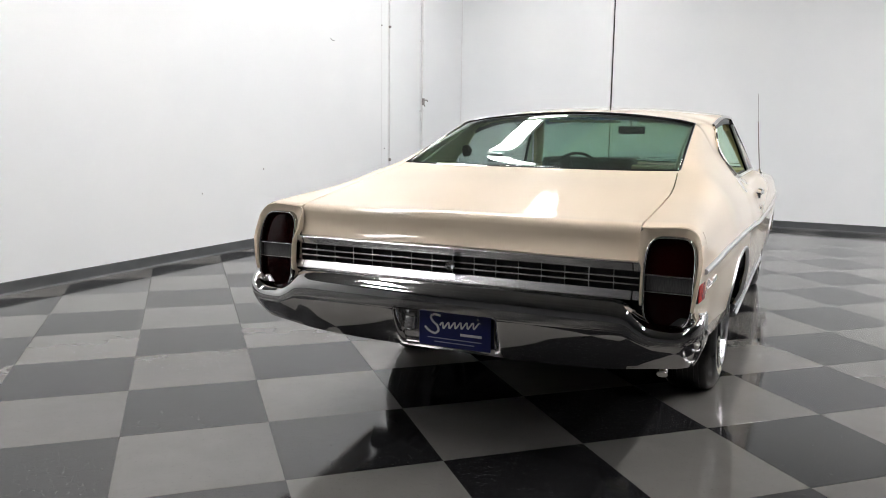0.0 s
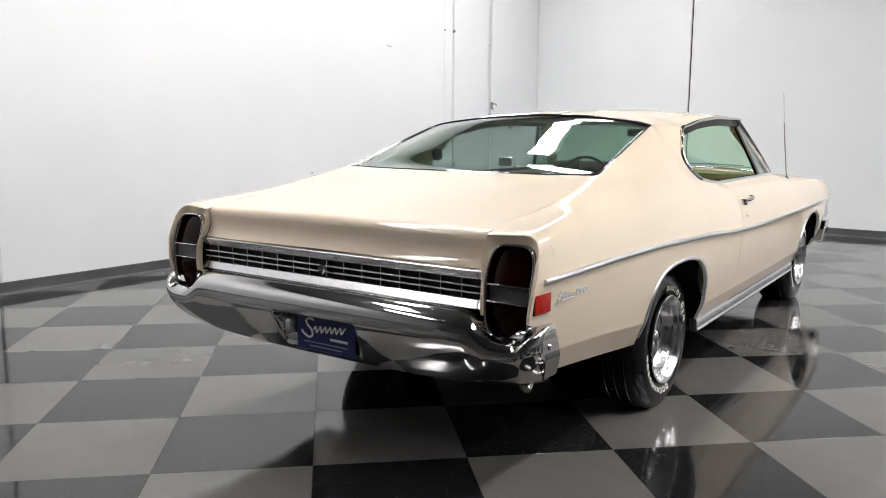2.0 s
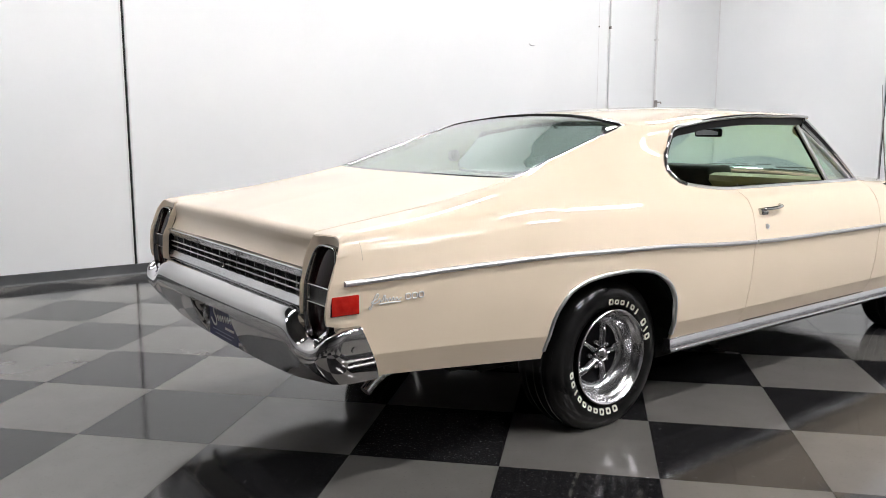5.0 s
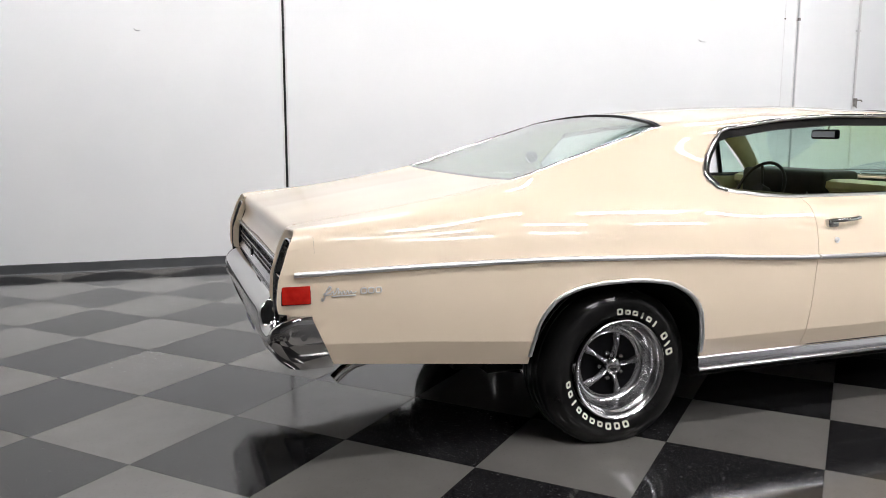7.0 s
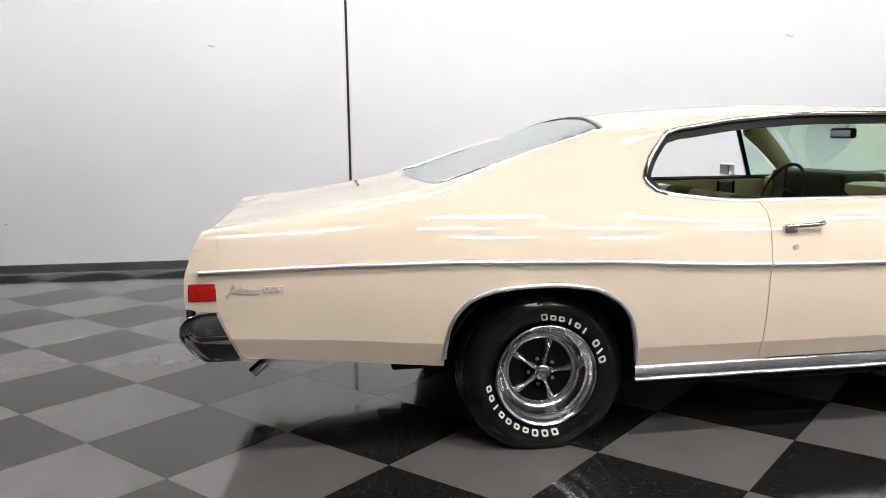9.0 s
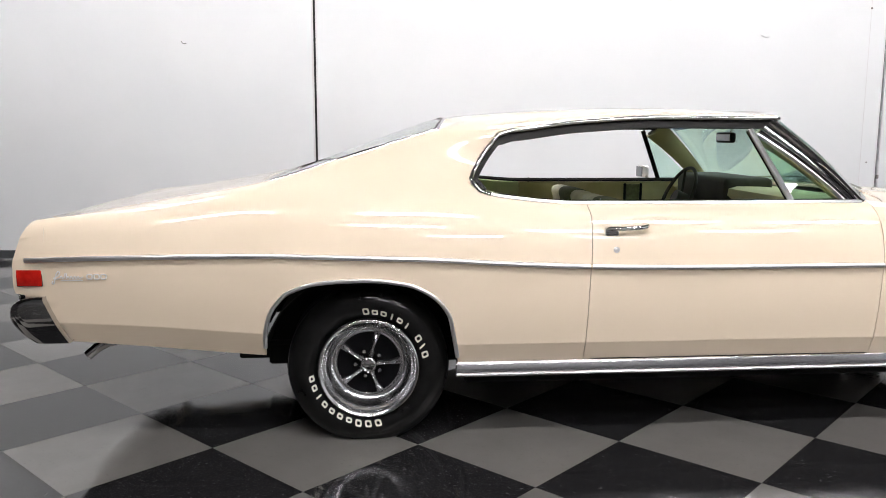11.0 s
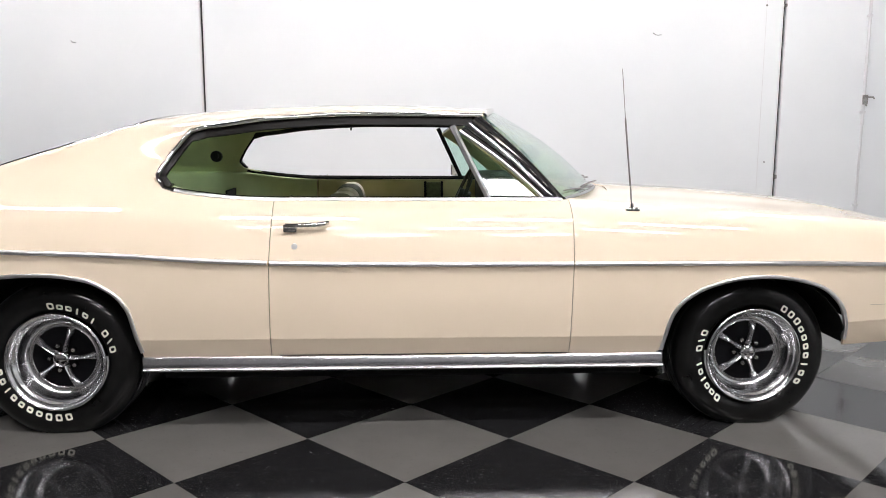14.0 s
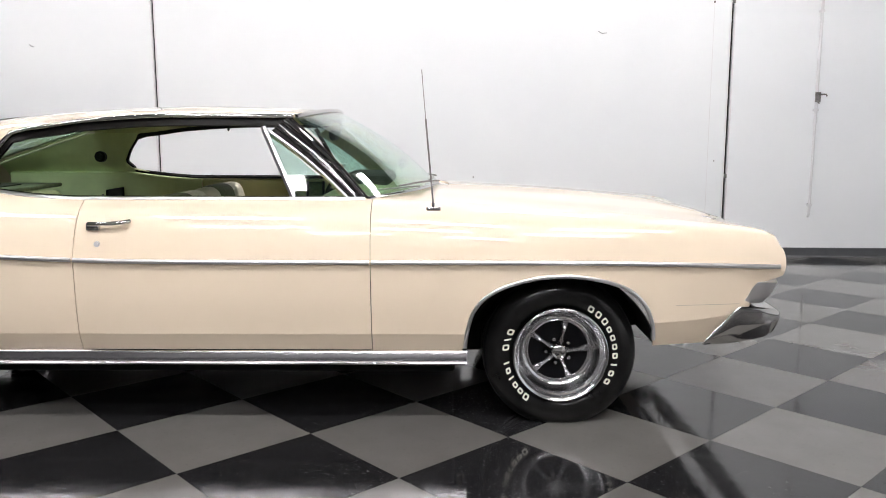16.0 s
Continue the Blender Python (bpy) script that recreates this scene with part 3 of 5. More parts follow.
for side, where in ((1, "right"), (-1, "left")):
    # quarter panel with the sail up to the rear window
    bm = bmesh.new()
    cols = [x for x in columns(-1.41, .9217) if abs(x - .432) > .01] + [.432]
    cols.sort()
    cut = cols.index(.432)
    flank(bm, cols[:cut + 1], side, lambda x, sec: u_at_z(sec, split(x)), lambda x, sec: sec[0][5], 16)
    flank(bm, cols[cut:], side, lambda x, sec: u_at_z(sec, sill(x)))
    rows = []
    for x in [.432] + list(np.linspace(.455, .66, 12)):
        sec = section(x)
        u0 = u_at_z(sec, split(.432))
        row = []
        for k in range(17):
            u = u0 + (sec[0][5] - u0) * k / 16
            v, z = on_section(x, u, sec)
            px = min(x, max(pillar_edge(z), .432))
            if px < x:
                s2 = section(px)
                v = on_section(px, u_at_z(s2, min(z, s2[1][5, 1])), s2)[0]
            row.append(skin_point(px, float(v), float(z), side))
        rows.append(row)
    loft(bm, rows)
    bmesh.ops.remove_doubles(bm, verts=bm.verts, dist=.0006)
    bmesh.ops.recalc_face_normals(bm, faces=bm.faces)
    face_out(bm, (0, -side, 0.3))
    quarter = part("quarter_panel", bm, PAINT, car, smooth=40, weld=0.0006, thick=0.012)
    bm = bmesh.new()
    flank(bm, columns(.9252, 2.1953), side, lambda x, sec: u_at_z(sec, sill(x)))
    door = part("door", bm, PAINT, car, smooth=40, weld=0.0004, thick=0.02)
    bm = bmesh.new()
    flank(bm, columns(2.1988, 3.998), side, lambda x, sec: sec[0][5])
    fender = part("front_fender", bm, PAINT, car, smooth=40, weld=0.0006, thick=0.012)

    # chrome belt mouldings, one per panel
    for holder, a, b in ((quarter, -1.345, .917), (door, .928, 2.193), (fender, 2.201, 3.962)):
        bm = bmesh.new()
        path = [P(x, side_v(x, belt(x)) + .001, belt(x), side) for x in np.linspace(a, b, 40)]
        sweep(bm, path, strip(.019, .011), (0, -side, 0))
        part("belt_molding", bm, TRIM, holder, "thin chrome side moulding", smooth=50)

    bm = bmesh.new()
    joint = section(-1.272)
    path = [P(-1.272, float(v) + .0004, float(z) + .0002, side) for v, z in [on_section(-1.272, u, joint) for u in np.linspace(.07, .07 + (joint[0][4] - .07) * .5, 12)]]
    sweep(bm, path, [(-.0005, -.001), (-.0005, .0004), (.0005, .0004), (.0005, -.001)], [Vector((0, -side, .4))] * 12)
    part("panel_joint", bm, JOINT, quarter, "fine panel joint line")

    bm = bmesh.new()
    seam = [(x, .560 + .012 * (x - 3.50)) for x in np.linspace(3.52, 3.80, 9)]
    sweep(bm, [P(x, side_v(x, z) + .0004, z, side) for x, z in seam], [(-.0012, -.001), (-.0012, .0006), (.0012, .0006), (.0012, -.001)], (0, -side, 0))
    part("fender_seam", bm, JOINT, fender, "thin seam behind the headlamp")

    # arch lips and rocker moulding
    for knots, holder in ((ARCH_R, quarter), (ARCH_F, fender)):
        bm = bmesh.new()
        xs = sorted(set(np.round(np.concatenate([np.linspace(a, b, 6) for a, b in zip(knots[0], knots[0][1:])]), 4)))
        path = [P(x, side_v(x, low(x)) + .002, low(x) + .004, side) for x in xs[1:-1]]
        sweep(bm, path, [(-.008, -.012), (-.009, .002), (-.005, .006), (.004, .006), (.008, .002), (.008, -.012)], (0, -side, 0))
        part("wheel_arch_molding", bm, TRIM, holder, "chrome wheel arch lip", smooth=50)
    bm = bmesh.new()
    path = [P(x, .916, .316, side) for x in np.linspace(.372, 2.612, 20)]
    prof = [(-.033, -.03), (-.035, .0), (-.027, .009), (.010, .009), (.0125, .005), (.015, .013), (.022, .018), (.029, .016), (.033, .008), (.033, -.03)]
    sweep(bm, path, prof if side > 0 else [(-a, b) for a, b in prof][::-1], (0, -side, 0))
    part("rocker_molding", bm, POLISHED, car, "bright aluminium rocker moulding", smooth=50)

    # door furniture
    hv = side_v(1.0, .915)
    bm = bmesh.new()
    box(bm, .984, 1.040, -side * (hv - .004), -side * (hv + .026), .888, .922, .006, 2)
    tube(bm, [P(.995, hv + .020, .917, side), P(1.05, hv + .030, .918, side), P(1.12, hv + .030, .921, side), P(1.155, hv + .024, .925, side), P(1.166, hv + .004, .927, side)], .0095, (0, 0, 1), 10)
    part("door_handle", bm, CHROME, door, "chrome pull handle", smooth=45)
    bm = bmesh.new()
    lv = side_v(1.03, .831)
    tube(bm, [P(1.03, lv - .004, .831, side), P(1.03, lv + .006, .831, side)], .0125, (0, 0, 1), 16)
    tube(bm, [P(1.03, lv + .006, .831, side), P(1.03, lv + .010, .831, side)], .007, (0, 0, 1), 12)
    part("door_lock", bm, BADGE, door, "round chrome key lock", smooth=45)
    bm = bmesh.new()
    box(bm, .94, 2.15, -side * .800, -side * .838, .40, 1.000, .008, 2)
    part("door_panel", bm, GREEN, door, "ivy green vinyl inner door panel")
    bm = bmesh.new()
    box(bm, 1.25, 1.80, -side * .725, -side * .798, .70, .755, .012, 2)
    part("armrest", bm, GREEN, door, "green vinyl armrest", smooth=45)
    bm = bmesh.new()
    tube(bm, [P(1.00, .82, .995, side), P(1.00, .82, 1.032, side)], .004, (1, 0, 0), 8)
    part("lock_pin", bm, CHROME, door)

    # window surround: bright reveal outside, black seal inside
    sill_path = [P(x, side_v(x, sill(x)) + .001, sill(x) + .002, side) for x in np.linspace(.50, 2.165, 60)]
    bm = bmesh.new()
    sweep(bm, sill_path, [(-.008, -.012), (-.008, .004), (0, .008), (.008, .004), (.008, -.012)], [Vector((0, -side, 1.0))] * 60)
    part("sill_molding", bm, TRIM, car, "chrome window sill moulding", smooth=50)
    bm = bmesh.new()
    path = [P(.52, side_v(.52, sill(.52)), sill(.52), side), P(.475, side_v(.475, sill(.475)), sill(.475), side), P(.449, side_v(.449, 1.095), 1.097, side)]
    path += [P(pillar_edge(z) + .002, float(on_section(pillar_edge(z), u_at_z(section(pillar_edge(z)), z))[0]) + .001, z, side) for z in np.linspace(1.115, 1.30, 8)]
    rail = [P(x, float(section(x)[1][5, 0]) + .004, float(section(x)[1][5, 1]) - .006, side) for x in np.linspace(.63, 1.83, 30)]
    sweep(bm, path + rail, strip(.020, .012), (0, -side, .25))
    part("drip_rail", bm, CHROME, car, "chrome drip rail round the side window", smooth=50)
    bm = bmesh.new()
    inner = [P(p.x + .016, abs(p.y) - .016, p.z - (.002 if p.z < 1.29 else .024), side) for p in path[1:]] + [P(p.x, abs(p.y) - .010, p.z - .028, side) for p in rail]
    sweep(bm, inner, [(-.017, -.008), (-.017, .008), (.017, .008), (.017, -.008)], (0, -side, .25))
    part("window_seal", bm, SEAL, car, "black rubber window seal", smooth=40)
    bm = bmesh.new()
    sweep(bm, [P(p.x, abs(p.y) - .030, p.z + .002, side) for p in sill_path], [(-.006, -.012), (-.006, .004), (.006, .006), (.006, -.012)], [Vector((0, -side, 1.0))] * 60)
    part("sill_seal", bm, SEAL, car, "black sill weatherstrip", smooth=40)
    bm = bmesh.new()
    sweep(bm, [P(x, side_v(x, .353) + .0006, .3525, side) for x in np.linspace(.95, 2.19, 12)], [(-.002, -.006), (-.002, .001), (.002, .001), (.002, -.006)], (0, -side, 0))
    part("door_gap", bm, SEAL, car, "dark gap under the door")
    for x0, x1 in ((1.612, 1.628), (1.716, 1.732)):
        bm = bmesh.new()
        box(bm, x0, x1, -side * .784, -side * .799, .72, .992, .004, 1)
        part("panel_strip", bm, SEAL, door, "dark upright strip on the door panel")
    bm = bmesh.new()
    box(bm, 1.629, 1.715, -side * .792, -side * .799, .72, .985, .003, 1)
    part("panel_insert", bm, STRIPE, door, "darker green door panel insert")
    # windscreen pillar: bright cover strips with black seals between
    inner_line = P(1.724, .722, 1.300, side), P(2.078, .836, 1.022, side)
    outer_line = P(1.814, .694, 1.372, side), P(2.182, .832, 1.012, side)
    out = Vector((0, -side * .94, .33))

    def band(f0, f1, proud, depth, mat, label, name="pillar_molding", base=0.0):
        rows = []
        for k in range(11):
            a, b = inner_line[0].lerp(inner_line[1], k / 10), outer_line[0].lerp(outer_line[1], k / 10)
            bow = Vector((.012, 0, .006)) * math.sin(math.pi * k / 10)
            ring = []
            for f, h in ((f0, -depth), (f0, proud * .45), (f0 * .75 + f1 * .25, proud), (f0 * .25 + f1 * .75, proud), (f1, proud * .45), (f1, -depth)):
                ring.append(a.lerp(b, f) + bow + out * (h + base))
            rows.append(ring)
        bm = bmesh.new()
        grid = loft(bm, rows, close=True)
        for r in (grid[0], grid[-1]):
            bm.faces.new(r)
        bmesh.ops.recalc_face_normals(bm, faces=bm.faces)
        part(name, bm, mat, car, label, smooth=35)

    band(.06, .97, .0, .03, BEZEL, "dark chrome windscreen pillar", "windscreen_pillar")
    band(.0, .12, .014, .01, TRIM, "chrome vent surround strip")
    band(.12, .28, .004, .01, SEAL, "black rubber pillar seal")
    band(.28, .40, .010, .01, CHROME, "chrome pillar strip")
    band(.40, .62, .006, .01, BEZEL, "dark chrome pillar strip")
    band(.62, .70, .004, .01, SEAL, "black rubber pillar seal")
    band(.70, .93, .014, .012, CHROME, "chrome windscreen side moulding")
    band(.93, 1.03, .004, .012, SEAL, "black windscreen seal")
    band(-.05, 1.05, -.030, -.012, GREEN, "ivy green vinyl windscreen pillar trim", "pillar_cover", -.024)
    # vent window
    t0, t1, t2 = P(1.697, .722, 1.326, side), P(1.848, .836, 1.018, side), P(2.066, .836, 1.018, side)
    vent = new("vent_window")
    vent.parent = car
    bm = bmesh.new()
    face = [bm.verts.new(p) for p in (t0, t1, t2, P(1.724, .722, 1.305, side))]
    bm.faces.new(face)
    part("pane", bm, GLASS, vent, "green-tinted vent glass", thick=.004)
    bm = bmesh.new()
    sweep(bm, [t0, t0.lerp(t1, .5), t1], [(-.012, -.004), (-.012, .006), (0, .012), (.012, .006), (.012, -.004)], (0, -side, .3))
    part("frame", bm, TRIM, vent, "chrome vent frame")
    bm = bmesh.new()
    sweep(bm, [t1, t2], [(-.007, -.008), (-.007, .006), (.007, .006), (.007, -.008)], (0, -side, .3))
    part("frame_foot", bm, CHROME, vent, "chrome vent frame foot")
    bm = bmesh.new()
    sweep(bm, [p - out * .006 for p in (t0, t0.lerp(t1, .5), t1)], [(-.012, -.012), (-.012, .001), (.012, .001), (.012, -.012)], (0, -side, .3))
    part("channel", bm, SEAL, vent, "dark window channel")

    # its colour is raised to stand for light through the glass
    # inner trim behind the side windows
    bm = bmesh.new()
    rows = []
    for x in np.linspace(-.34, .95, 34):
        sec = section(x)
        row = []
        for k in range(12):
            z = .98 + (min(1.325, sec[1][5, 1] - .012) - .98) * k / 11
            px = min(x, pillar_edge(z) + .022 if z > 1.088 else float(np.interp(z, [.98, 1.015, 1.03, 1.05, 1.07, 1.088], [.95, .82, .70, .55, .485, .454])))
            s2 = section(px)
            v = on_section(px, u_at_z(s2, min(z, s2[1][5, 1] - .004)), s2)[0] - .034
            row.append(P(px, float(v), z, side))
        rows.append(row)
    loft(bm, rows)
    face_out(bm, (0, side, 0))
    part("pillar_trim", bm, IVY_LIT, car, "ivy green vinyl inner pillar trim, lightened as if window-lit", smooth=60, thick=.006)
    bm = bmesh.new()
    xs = np.linspace(-.30, .935, 24)
    rows = [[P(x, .80, .40 if x > .46 else .78, side), P(x, .80, min(sill(max(x, .45)) - .012, 1.04), side), P(x, side_v(x, min(sill(max(x, .45)), 1.06)) - .008, min(sill(max(x, .45)), 1.06) - .004, side)] for x in xs]
    loft(bm, rows)
    face_out(bm, (0, side, 0))
    part("quarter_trim", bm, IVY_LIT, car, "ivy green vinyl inner side panel", smooth=30, thick=.01)

# roof, from the rear window to the windscreen
def roof_grid(drop=0.0, edge=0.0):
    rows = []
    for a in np.linspace(0, 1, 30):
        row = []
        for w in np.linspace(-1, 1, 41):
            q = 1 - abs(w)
            xr, xf = .31 + .075 * math.sin(q * math.pi / 2) + edge, 1.833 + .095 * (1 - w * w) - edge
            x = xr + (xf - xr) * a
            us, c = section(x)
            v, z = curve(us, c, us[5] + (us[8] - us[5]) * q)
            v = float(v) * (1 - .02 * (drop > 0))
            row.append(Vector((x, v * (-1 if w > 0 else 1) if abs(w) > 1e-6 else 0, float(z) - drop)))
        rows.append(row)
    return rows


bm = bmesh.new()
loft(bm, roof_grid())
face_out(bm, (0, 0, 1))
part("roof", bm, PAINT, car, smooth=40, thick=.012)
bm = bmesh.new()
loft(bm, roof_grid(.028, .02))
face_out(bm, (0, 0, -1))
part("headliner", bm, LINER, car, "pale green vinyl headliner", smooth=60)

# rear window
def rear_glass(inset=0.0, drop=0.0):
    rows = []
    for a in np.linspace(0, 1, 16):
        row = []
        for w in np.linspace(-1, 1, 31):
            q = 1 - abs(w)
            x0, x1 = -.41 - .035 * (1 - w * w), .31 + .075 * math.sin(q * math.pi / 2)
            x = x0 + (x1 - x0) * (inset + a * (1 - 2 * inset))
            us, c = section(x)
            v, z = curve(us, c, us[5] + (us[8] - us[5]) * (inset + q * (1 - inset)))
            row.append(Vector((x, float(v) * (-1 if w > 0 else 1) if abs(w) > 1e-6 else 0, float(z) - drop)))
        rows.append(row)
    return rows


rear_window = new("rear_window")
rear_window.parent = car
rows = rear_glass(0.0, .004)
bm = bmesh.new()
loft(bm, rows)
face_out(bm, (0, 0, 1))
part("pane", bm, GLASS, rear_window, "large sloping green-tinted rear glass", smooth=60, thick=.004)
ring = rows[0] + [r[-1] for r in rows[1:]] + rows[-1][::-1][1:] + [r[0] for r in rows[::-1][1:-1]]
for name, a, b in (("molding_bottom", 0, 31), ("molding_side", 30, 46), ("molding_top", 45, 76), ("molding_side", 75, 91)):
    path = (ring + ring[:1])[a:b]
    bm = bmesh.new()
    sweep(bm, path, strip(.016, .008), (0, 0, 1))
    part(name, bm, CHROME, rear_window, "thin chrome glass moulding", smooth=50)
bm = bmesh.new()
sweep(bm, [p + Vector((-.010, 0, .001)) for p in rows[-1]], [(-.006, -.01), (-.006, .004), (.006, .004), (.006, -.01)], (0, 0, 1))
part("top_seal", bm, SEAL, rear_window, "black rubber seal")

for k in (1, 29):
    bm = bmesh.new()
    tube(bm, [r[k] + Vector((.02, -.012 if k > 9 else .012, -.030)) for r in rows], .006, (0, 0, 1), 8)
    part("glass_piping", bm, CLOTH, rear_window, "pale piping along the glass", smooth=60)

# boot lid: deck, rear lip and tail face
bm = bmesh.new()
rows = []
for k in range(26):
    row = []
    for w in np.linspace(-1, 1, 41):
        q = 1 - abs(w)
        x0 = -.452 - .03 * (1 - w * w)
        x = x0 + (-1.285 - x0) * k / 25
        us, c = section(x)
        v, z = curve(us, c, us[5] + (us[8] - us[5]) * q)
        row.append(Vector((x, float(v) * .991 * (-1 if w > 0 else 1) if abs(w) > 1e-6 else 0, float(z))))
    rows.append(row)
edge = rows[-1]
LIP = [(.022, -.002), (.040, -.008), (.050, -.020), (.052, -.038), (.049, -.060), (.050, -.085), (.058, -.110), (.072, -.132)]
for dx, dz in LIP:
    rows.append([Vector((p.x - dx, p.y, p.z + dz)) for p in edge])
loft(bm, rows)
face_out(bm, (0, 0, 1))
part("boot_lid", bm, PAINT, car, "cream boot lid with a concave tail face", smooth=50, thick=.012)

# cowl panel between the rear glass and the boot lid, and under the windscreen
bm = bmesh.new()
rows = []
for k in range(3):
    row = []
    for w in np.linspace(-1, 1, 31):
        q = 1 - abs(w)
        x = -.41 - .035 * (1 - w * w) + (-.038) * k / 2
        us, c = section(x)
        v, z = curve(us, c, us[5] + (us[8] - us[5]) * q)
        row.append(Vector((x, float(v) * (-1 if w > 0 else 1) if abs(w) > 1e-6 else 0, float(z) - .001)))
    rows.append(row)
loft(bm, rows)
face_out(bm, (0, 0, 1))
part("rear_deck_panel", bm, PAINT, car, smooth=40, thick=.008)

# bonnet
bm = bmesh.new()
rows = []
for k in range(34):
    row = []
    for w in np.linspace(-1, 1, 41):
        q = 1 - abs(w)
        x0, x1 = 2.30 + .235 * (1 - w * w), 3.992
        x = x0 + (x1 - x0) * k / 33
        us, c = section(x)
        v, z = curve(us, c, us[5] + (us[8] - us[5]) * q)
        row.append(Vector((x, float(v) * .995 * (-1 if w > 0 else 1) if abs(w) > 1e-6 else 0, float(z))))
    rows.append(row)
loft(bm, rows)
face_out(bm, (0, 0, 1))
part("bonnet", bm, PAINT, car, smooth=40, thick=.012)

# windscreen
def screen_point(w, a):
    """w across from -1 to 1, a from the roof (0) to the cowl (1)."""
    c = 1 - w * w
    top = Vector((1.838 + .095 * c, -w * .690, 1.372 + .040 * c))
    foot = Vector((2.176 + .29 * c, -w * .828, 1.010 + .020 * c))
    p = top.lerp(foot, a)
    return p + Vector((.03, 0, .02)) * math.sin(math.pi * a) * (1 - .4 * w * w)


screen = new("windscreen")
screen.parent = car
bm = bmesh.new()
loft(bm, [[screen_point(w, a) for w in np.linspace(-1, 1, 31)] for a in np.linspace(0, 1, 12)])
face_out(bm, (1, 0, 1))
part("pane", bm, GLASS, screen, "curved green-tinted windscreen glass", smooth=60, thick=.004)
bm = bmesh.new()
loft(bm, [[screen_point(w, a) - Vector((.012, 0, .012)) for w in np.linspace(-.95, .95, 31)] for a in np.linspace(.03, .13, 4)])
face_out(bm, (1, 0, 1))
part("shade_band", bm, SHADE, screen, "dark blue shade band across the top", smooth=60)
for name, a in (("molding_top", 0.0), ("molding_bottom", 1.0)):
    bm = bmesh.new()
    sweep(bm, [screen_point(w, a) + Vector((.004, 0, .004)) for w in np.linspace(-1, 1, 31)], strip(.022, .008), (.5, 0, .8))
    part(name, bm, CHROME, screen, "chrome windscreen moulding", smooth=50)
for y0, y1 in ((.55, .05), (-.15, -.62)):
    bm = bmesh.new()
    w0, w1 = -y0 / .82, -y1 / .82
    p0, p1 = screen_point(w0, .99) + Vector((.03, 0, .018)), screen_point(w1, .95) + Vector((.018, 0, .016))
    tube(bm, [p0, p0.lerp(p1, .5) + Vector((.004, 0, .006)), p1], .0045, (0, 0, 1), 8)
    q0, q1 = screen_point(w1 - .22, .98) + Vector((.014, 0, .010)), screen_point(w1 + .22, .93) + Vector((.014, 0, .010))
    tube(bm, [q0, q0.lerp(q1, .5), q1], .0032, (0, 0, 1), 8)
    part("wiper", bm, STEEL, screen, "steel wiper arm and blade", smooth=40)

bm = bmesh.new()
rows = []
for a in np.linspace(0, 1, 5):
    row = []
    for w in np.linspace(-1, 1, 31):
        c = 1 - w * w
        x = (2.17 + .285 * c) + a * ((2.297 + .235 * c) - (2.17 + .285 * c))
        x2 = max(x, 2.19)
        us, cc = section(max(x2, 2.2))
        v, z = curve(us, cc, us[5] + (us[8] - us[5]) * (1 - abs(w)))
        row.append(Vector((x2, float(v) * (-1 if w > 0 else 1) if abs(w) > 1e-6 else 0, float(z) - .006)))
    rows.append(row)
loft(bm, rows)
face_out(bm, (0, 0, 1))
part("cowl_panel", bm, PAINT, car, smooth=40, thick=.008)


# ---- tail ----
def lamp_outline(scale=1.0, n=44):
    """Rounded upright outline of a tail lamp, narrower at its foot: (v, z) round its middle."""
    pts = []
    for k in range(n):
        a = 2 * math.pi * k / n
        ca, sa = math.cos(a), math.sin(a)
        r = 1 / (abs(ca) ** 4.2 + abs(sa) ** 4.2) ** (1 / 4.2)
        pts.append((.089 * scale * r * ca * (1 - .06 * (1 - sa) / 2), .159 * r * sa))
    return pts


LV, LZ = .828, .761


def lamp_x(z):
    return float(np.interp(z, [.58, .70, .79, .95], [-1.400, -1.402, -1.396, -1.345]))


